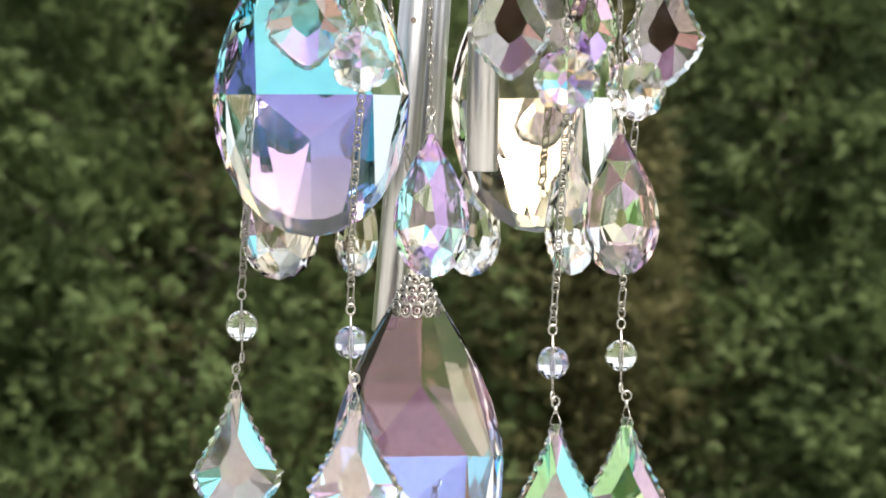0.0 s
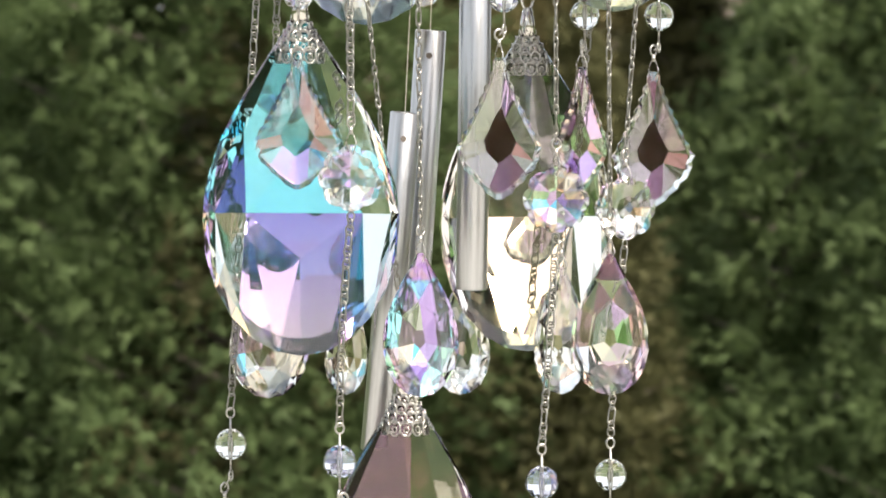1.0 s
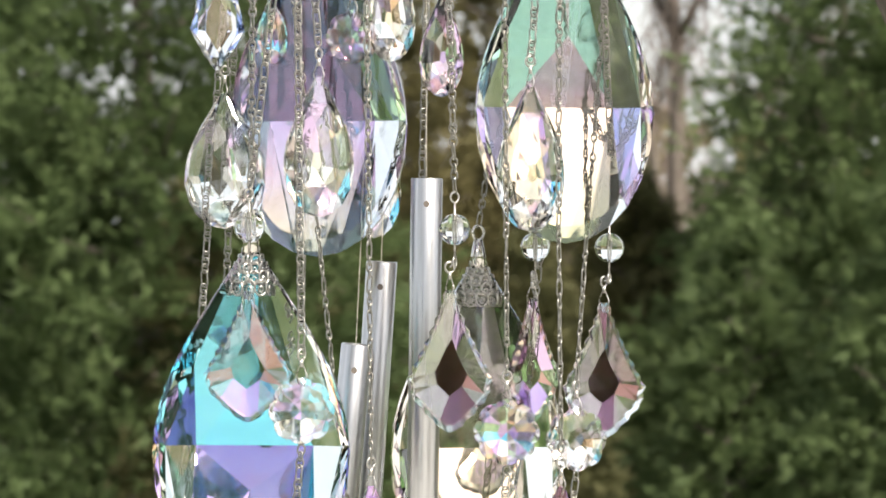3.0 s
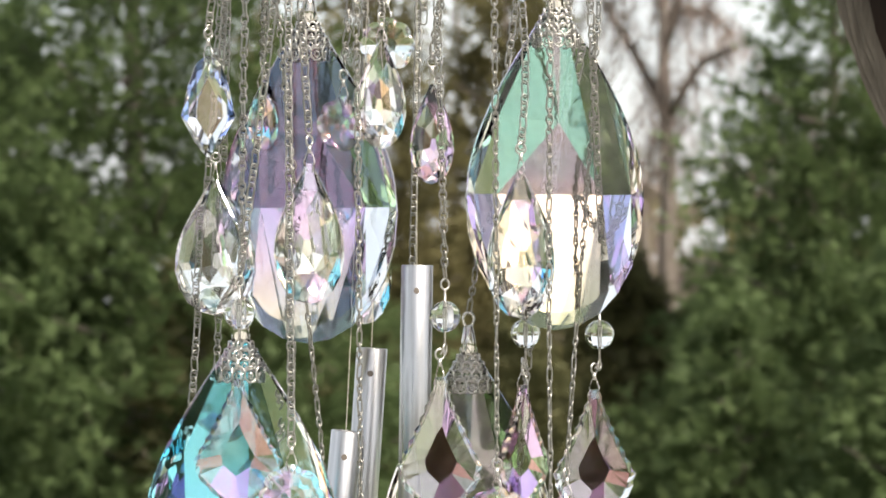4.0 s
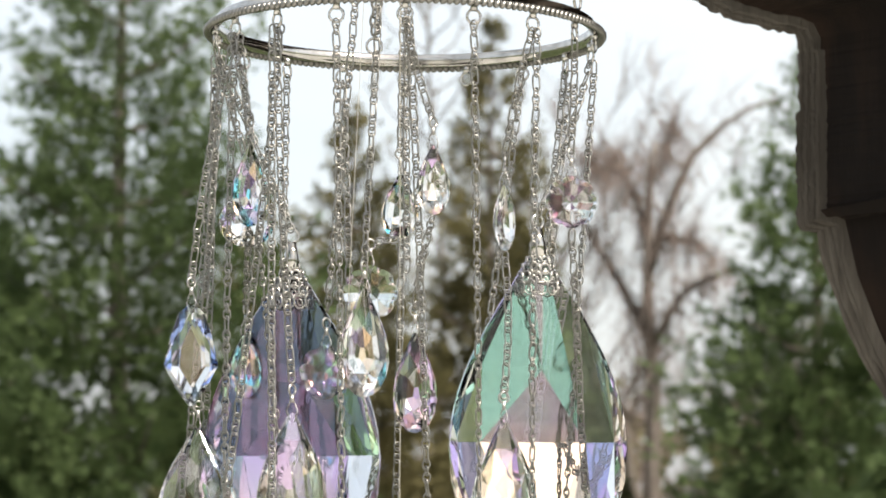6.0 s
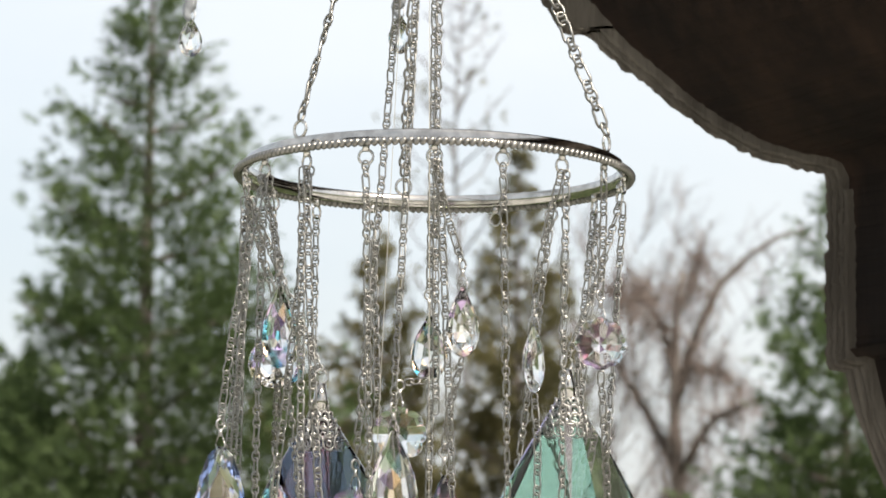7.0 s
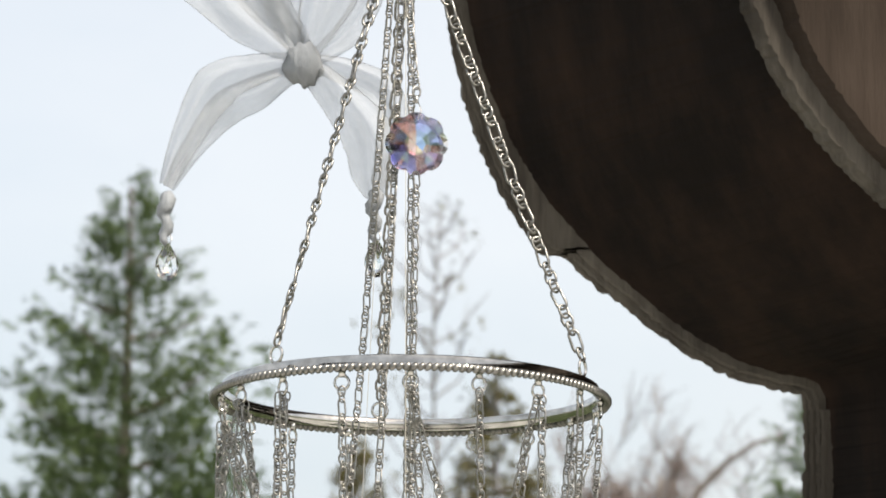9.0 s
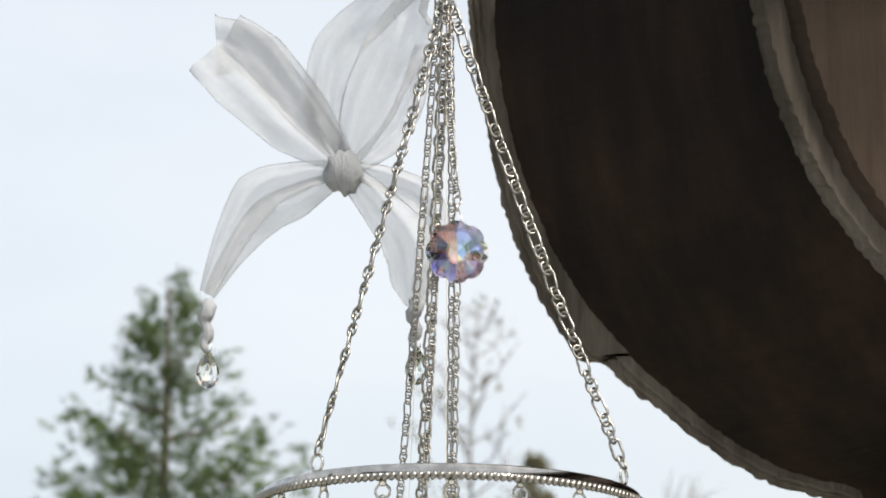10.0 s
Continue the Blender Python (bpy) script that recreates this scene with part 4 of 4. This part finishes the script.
d4 = pendant("crystal_drop", "drop", 0.0258, -0.030, 3.3727, 9, 16.5, 60, CLEAR_CUT, SMALL)
d5 = pendant("crystal_drop", "rosette", 0.0427, -0.020, 3.3775, 13.2, 13.2, 10, PLUM_ROUND, "small round plum-tinted crystal drop on a chain")
pendant("crystal_drop", "kite", -0.0515, -0.022, 3.3392, 13.4, 25, 8, KITE_CUT, "clear kite-shaped crystal drop with a blue corner")
e1 = pendant("crystal_drop", "drop", -0.0390, 0.0, 3.3379, 8.6, 17, 30, TINTED, "small green-tinted crystal drop on a chain", d1)
pendant("crystal_rosette", "rosette", -0.0186, 0.0, 3.336, 13.8, 14, 10, ROSY, "round faceted crystal rosette with a pink lower half", APEX + Vector((-0.002, 0.001, -0.004)))
pendant("crystal_rosette", "rosette", -0.0076, 0.020, 3.3576, 14.5, 14.5, -10, CLEAR_CUT, "round clear faceted crystal rosette", d2)
pendant("crystal_drop", "drop", -0.0088, -0.020, 3.3424, 13, 27, 20, CLEAR_CUT, MEDIUM, APEX + Vector((0, -0.003, -0.004)))
pendant("crystal_drop", "drop", 0.0038, -0.030, 3.3320, 11.3, 24.5, -20, ROSY, "crystal drop with a rose lower half", d3)
pendant("crystal_drop", "drop", -0.0511, 0.002, 3.3048, 22, 34.5, -20, CLEAR_CUT, MEDIUM)
pendant("crystal_drop", "drop", -0.0259, -0.040, 3.3074, 17.7, 34, 20, CLEAR_CUT, MEDIUM)
pendant("crystal_drop", "drop", 0.0254, -0.035, 3.3048, 17, 36, -15, CLEAR_CUT, MEDIUM, d4)
pendant("crystal_drop", "drop", -0.0136, 0.030, 3.3016, 14.5, 33, 10, CLEAR_CUT, MEDIUM)

LEAF = "clear baroque leaf crystal with a scalloped edge"
TINT = "baroque leaf crystal with scalloped edge and coloured facets"
ROSE = "round clear rosette crystal with a scalloped rim"
for bx, by, bz, lx, ly, lz, lw, lh, turn, mat, label, up in (
        (-0.0428, -0.038, 3.2881, -0.0431, -0.040, 3.2567, 21, 31.5, 5, LEAF_CUT, LEAF, None),
        (0.0070, -0.034, 3.2874, 0.0058, -0.035, 3.2555, 20.5, 34.5, -8, LEAF_CUT, LEAF, None),
        (0.0280, 0.010, 3.2829, 0.0272, 0.008, 3.2541, 19, 31.5, 45, LEAF_CUT, LEAF, None),
        (0.0474, 0.018, 3.2826, 0.0460, 0.017, 3.2510, 21.5, 34.8, 12, LEAF_CUT, TINT, d5)):
    foot = bead(bx, by, bz, 7.7, up)
    pendant("leaf_crystal", "leaf", lx, ly, lz, lw, lh, turn, mat, label, False)
    bm = bmesh.new()
    link = thing("wire_link", foot, "thin silver wire between bead and leaf", "wire", "bead wires")
    tube(bm, [(0, 0, 0.001), Vector((lx, ly, lz + lh / 2000 + 0.0055)) - foot], 0.00022, 5)
    part("wire", bm, TARNISH, link, "", True)
o1 = pendant("crystal_rosette", "rosette", -0.0297, -0.050, 3.2441, 16, 16, 15, CLEAR_CUT, ROSE)
o2 = pendant("crystal_rosette", "rosette", 0.0196, -0.037, 3.2382, 16.2, 16.2, -8, TINTED, ROSE)
o3 = pendant("crystal_rosette", "rosette", 0.0381, 0.0, 3.2341, 16.2, 16.2, 20, CLEAR_CUT, ROSE)
g1 = pendant("crystal_drop", "drop", -0.0532, 0.010, 3.2014, 20.5, 34, 10, CLEAR_CUT, MEDIUM)
pendant("crystal_drop", "drop", -0.0341, 0.032, 3.1964, 14, 27, 40, CLEAR_CUT, MEDIUM)
pendant("crystal_drop", "drop", -0.0132, -0.045, 3.2084, 18.5, 34.8, 8, TINTED, "almond-cut crystal drop with a blue upper facet")
pendant("crystal_drop", "drop", -0.0038, 0.032, 3.1979, 16, 30, -15, CLEAR_CUT, MEDIUM)
pendant("crystal_drop", "drop", 0.0327, -0.040, 3.2081, 18.9, 34.5, -6, ROSY, "almond-cut crystal drop with rainbow facets")
pendant("crystal_drop", "drop", 0.0221, 0.010, 3.2020, 16, 33, 30, CLEAR_CUT, MEDIUM)
for bx, by, bz, lx, lz, lw, turn, mat, up in (
        (-0.0624, 0.0, 3.1737, -0.0640, 3.1400, 23.5, 12, LEAF_TINT, None),
        (-0.0326, -0.050, 3.1759, -0.0318, 3.1445, 23, -5, LEAF_TINT, o1),
        (0.0161, -0.045, 3.1702, 0.0168, 3.1382, 22, 10, LEAF_TINT, o2),
        (0.0341, -0.010, 3.1673, 0.0355, 3.1345, 21.5, -14, LEAF_TINT, o3)):
    foot = bead(bx, by, bz, 8.1, up)
    pendant("leaf_crystal", "leaf", lx, by, lz, lw, 34, turn, mat, TINT, False)
    bm = bmesh.new()
    link = thing("wire_link", foot, "thin silver wire between bead and leaf", "wire", "bead wires")
    tube(bm, [(0, 0, 0.001), Vector((lx, by, lz + 0.017 + 0.0055)) - foot], 0.00022, 5)
    part("wire", bm, TARNISH, link, "", True)
top_rose = pendant("crystal_rosette", "rosette", 0.0028, -0.012, 3.4871, 16.3, 16.3, 6, TOP_ROSE, "round rose and green crystal rosette high on the inner chain", APEX + Vector((0.001, -0.002, -0.004)))
chain(top_rose + Vector((0, 0, 0.001)), (0.0018, -0.012, 3.36), "silver figaro chain below the rosette")


# ---- chime tubes ----
def chime_tube(top, foot, hang):
    a, b = Vector(top), Vector(foot)
    ob = thing("chime_tube", a, "brushed aluminium chime tube drilled near the top, hung on thread", "chime tube", "chime tubes")
    d = (b - a)
    ln = d.length
    ob.rotation_mode = "QUATERNION"
    ob.rotation_quaternion = Vector((0, 0, -1)).rotation_difference(d.normalized())
    bm = bmesh.new()
    r = 0.004
    lathe(bm, [(r - 0.0007, 0), (r - 0.0002, 0), (r, -0.0002), (r, -ln + 0.0002), (r - 0.0002, -ln), (r - 0.0007, -ln)], 36)
    part("pipe", bm, ALUMINIUM, ob, "", True)
    # no hole is cut: a dark plug stands for the shade inside it
    bm = bmesh.new()
    bmesh.ops.create_cone(bm, cap_ends=True, segments=14, radius1=0.0008, radius2=0.0008, depth=2 * r + 0.00008)
    bmesh.ops.rotate(bm, verts=bm.verts, matrix=Matrix.Rotation(pi / 2, 3, "X"))
    bmesh.ops.translate(bm, verts=bm.verts, vec=(0, 0, -0.0065))
    part("drilled_hole", bm, BARK, ob, "dark plug coloured like the shade inside a drilled hole")
    bm = bmesh.new()
    inv = ob.rotation_quaternion.inverted()
    tube(bm, [Vector((0, 0, -0.006)), inv @ (Vector(hang) - a)], 0.00011, 4)
    part("thread", bm, THREAD, ob, "thin pale nylon thread")


chime_tube((-0.0176, 0.004, 3.2582), (-0.0255, 0.006, 3.1715), APEX + Vector((-0.003, 0.001, -0.004)))
chime_tube((-0.0114, 0.016, 3.2791), (-0.0175, 0.017, 3.1839), APEX + Vector((-0.001, 0.004, -0.004)))
chime_tube((0.0002, -0.004, 3.3003), (-0.0009, -0.004, 3.2137), APEX + Vector((0.0, 0.002, -0.004)))

# ---- organza bow ----
bow = thing("organza_bow", (-0.0281, 0.05, 3.5237), "sheer white organza bow knotted beside the chime chains", "bow")


KNOT = wood_material("organza_folds", [(0.3, (0.2, 0.21, 0.22)), (0.7, (0.38, 0.395, 0.41))], 260, 1.0)


def ribbon(name, spine, widths, fold, seed, label=""):
    """A gathered strip of sheer cloth along a spine in the bow's plane, with a rolled hem on both edges."""
    rnd = random.Random(seed)
    pts = [Vector((x / 1000, y / 1000, z / 1000)) for x, y, z in spine]
    bm = bmesh.new()
    fine = []
    n = 22
    for i in range(n + 1):
        u = i / n * (len(pts) - 1)
        k = min(int(u), len(pts) - 2)
        f = u - k
        p0, p1, p2, p3 = pts[max(k - 1, 0)], pts[k], pts[k + 1], pts[min(k + 2, len(pts) - 1)]
        fine.append((0.5 * ((2 * p1) + (p2 - p0) * f + (2 * p0 - 5 * p1 + 4 * p2 - p3) * f * f + (3 * p1 - p0 - 3 * p2 + p3) * f ** 3),
                     (widths[k] * (1 - f) + widths[k + 1] * f) / 1000))
    rows = []
    m = 12
    ph = rnd.uniform(0, 6)
    for i, (p, w) in enumerate(fine):
        a = fine[max(0, i - 1)][0]
        b = fine[min(n, i + 1)][0]
        t = (b - a).normalized()
        side = Vector((-t.z, 0, t.x)).normalized()
        row = []
        for j in range(m + 1):
            s = j / m - 0.5
            deep = fold * w * (0.5 * cos(s * 7 + ph) + 0.25 * sin(s * 15 + ph + i * 0.15)) + 0.0004 * rnd.uniform(-1, 1)
            row.append(bm.verts.new(p + side * s * w + Vector((0, deep, 0))))
        rows.append(row)
    for a, b in zip(rows, rows[1:]):
        for j in range(m):
            bm.faces.new((a[j], a[j + 1], b[j + 1], b[j]))
    hem = bmesh.new()
    for j in (0, m):
        tube(hem, [r[j].co.copy() for r in rows], 0.00008, 5)
    cloth = part(name, bm, ORGANZA, bow, label, True)
    part("hem", hem, KNOT, cloth, "rolled hem", True)
    return cloth


ribbon("loop", [(0, 0, 2), (-12, -3, 12), (-26, -4, 26), (-36, -2, 35)], [6, 20, 25, 21], 0.3, 1, "sheer white organza loop")
ribbon("loop", [(-36, -1, 35), (-26, 4, 34), (-12, 5, 18), (-1, 2, 4)], [18, 13, 10, 5], 0.2, 2, "sheer white organza loop")
ribbon("loop", [(-2, 0, 3), (-6, 2, 16), (-3, 3, 34), (8, 3, 46), (24, -20, 52)], [4, 10, 13, 12, 8], 0.3, 3, "sheer white organza loop")
ribbon("loop", [(1, 0, 2), (6, -2, 16), (13, -3, 32), (22, -4, 46), (28, -48, 40)], [5, 15, 17, 14, 5], 0.35, 4, "sheer white organza loop")
ribbon("loop", [(3, 0, 1), (12, 3, 9), (18, 3, 20), (22, 2, 36)], [4, 8, 8, 5], 0.3, 5, "sheer white organza loop")
ribbon("tail", [(-2, 0, 0), (-14, -2, -3), (-24, -3, -8), (-31.5, -2, -21), (-37.5, 0, -35)], [5, 9, 13, 9, 4], 0.4, 6, "sheer hanging ribbon tail")
ribbon("tail", [(-2, 1, -2), (-13, 2, -8), (-22, 2, -13), (-30.5, 1, -24), (-37, 0, -35.5)], [4, 10, 10, 6, 3], 0.5, 9, "sheer hanging ribbon tail")
ribbon("tail", [(2, 0, -2), (10, -2, -11), (18, -3, -22), (19, -1, -32), (19.5, 0, -38.5)], [7, 11, 15, 12, 4], 0.45, 7, "sheer hanging ribbon tail")
ribbon("tail", [(3, 1, 0), (13, 2, -3), (22, 1, -8), (25, 1, -18), (20.5, 0, -35)], [5, 8, 9, 8, 4], 0.4, 8, "sheer hanging ribbon tail")
bm = bmesh.new()
bmesh.ops.create_uvsphere(bm, u_segments=20, v_segments=12, radius=1)
for v in bm.verts:
    wr = 0.9 + 0.1 * sin(11 * v.co.x + 5 * v.co.z) + 0.05 * sin(17 * v.co.z - 6 * v.co.x)
    v.co = Vector((v.co.x * 0.0062 * wr, v.co.y * 0.0055, v.co.z * 0.0068 * wr - 0.0008))
part("knot", bm, KNOT, bow, "dense folded knot", True)
for x, z in ((-0.0375, -0.0415), (0.0195, -0.0405)):
    bm = bmesh.new()
    spine = [(x + 0.0007 * sin(k * 1.3), 0.0006 * cos(k * 1.7), z + 0.004 - 0.0014 * k) for k in range(11)]
    tube(bm, spine, [0.0019, 0.0022, 0.002, 0.0022, 0.0018, 0.0013, 0.0016, 0.0018, 0.0014, 0.001, 0.0007], 10)
    part("tail_knot", bm, KNOT, bow, "twisted knotted ribbon end", True)
    ob = pendant("ribbon_crystal", "drop", -0.0281 + x + 0.0005, 0.05, 3.5237 + z - 0.0145, 6.4, 11, 10, CLEAR_CUT, "small clear crystal drop knotted into a ribbon end", False)
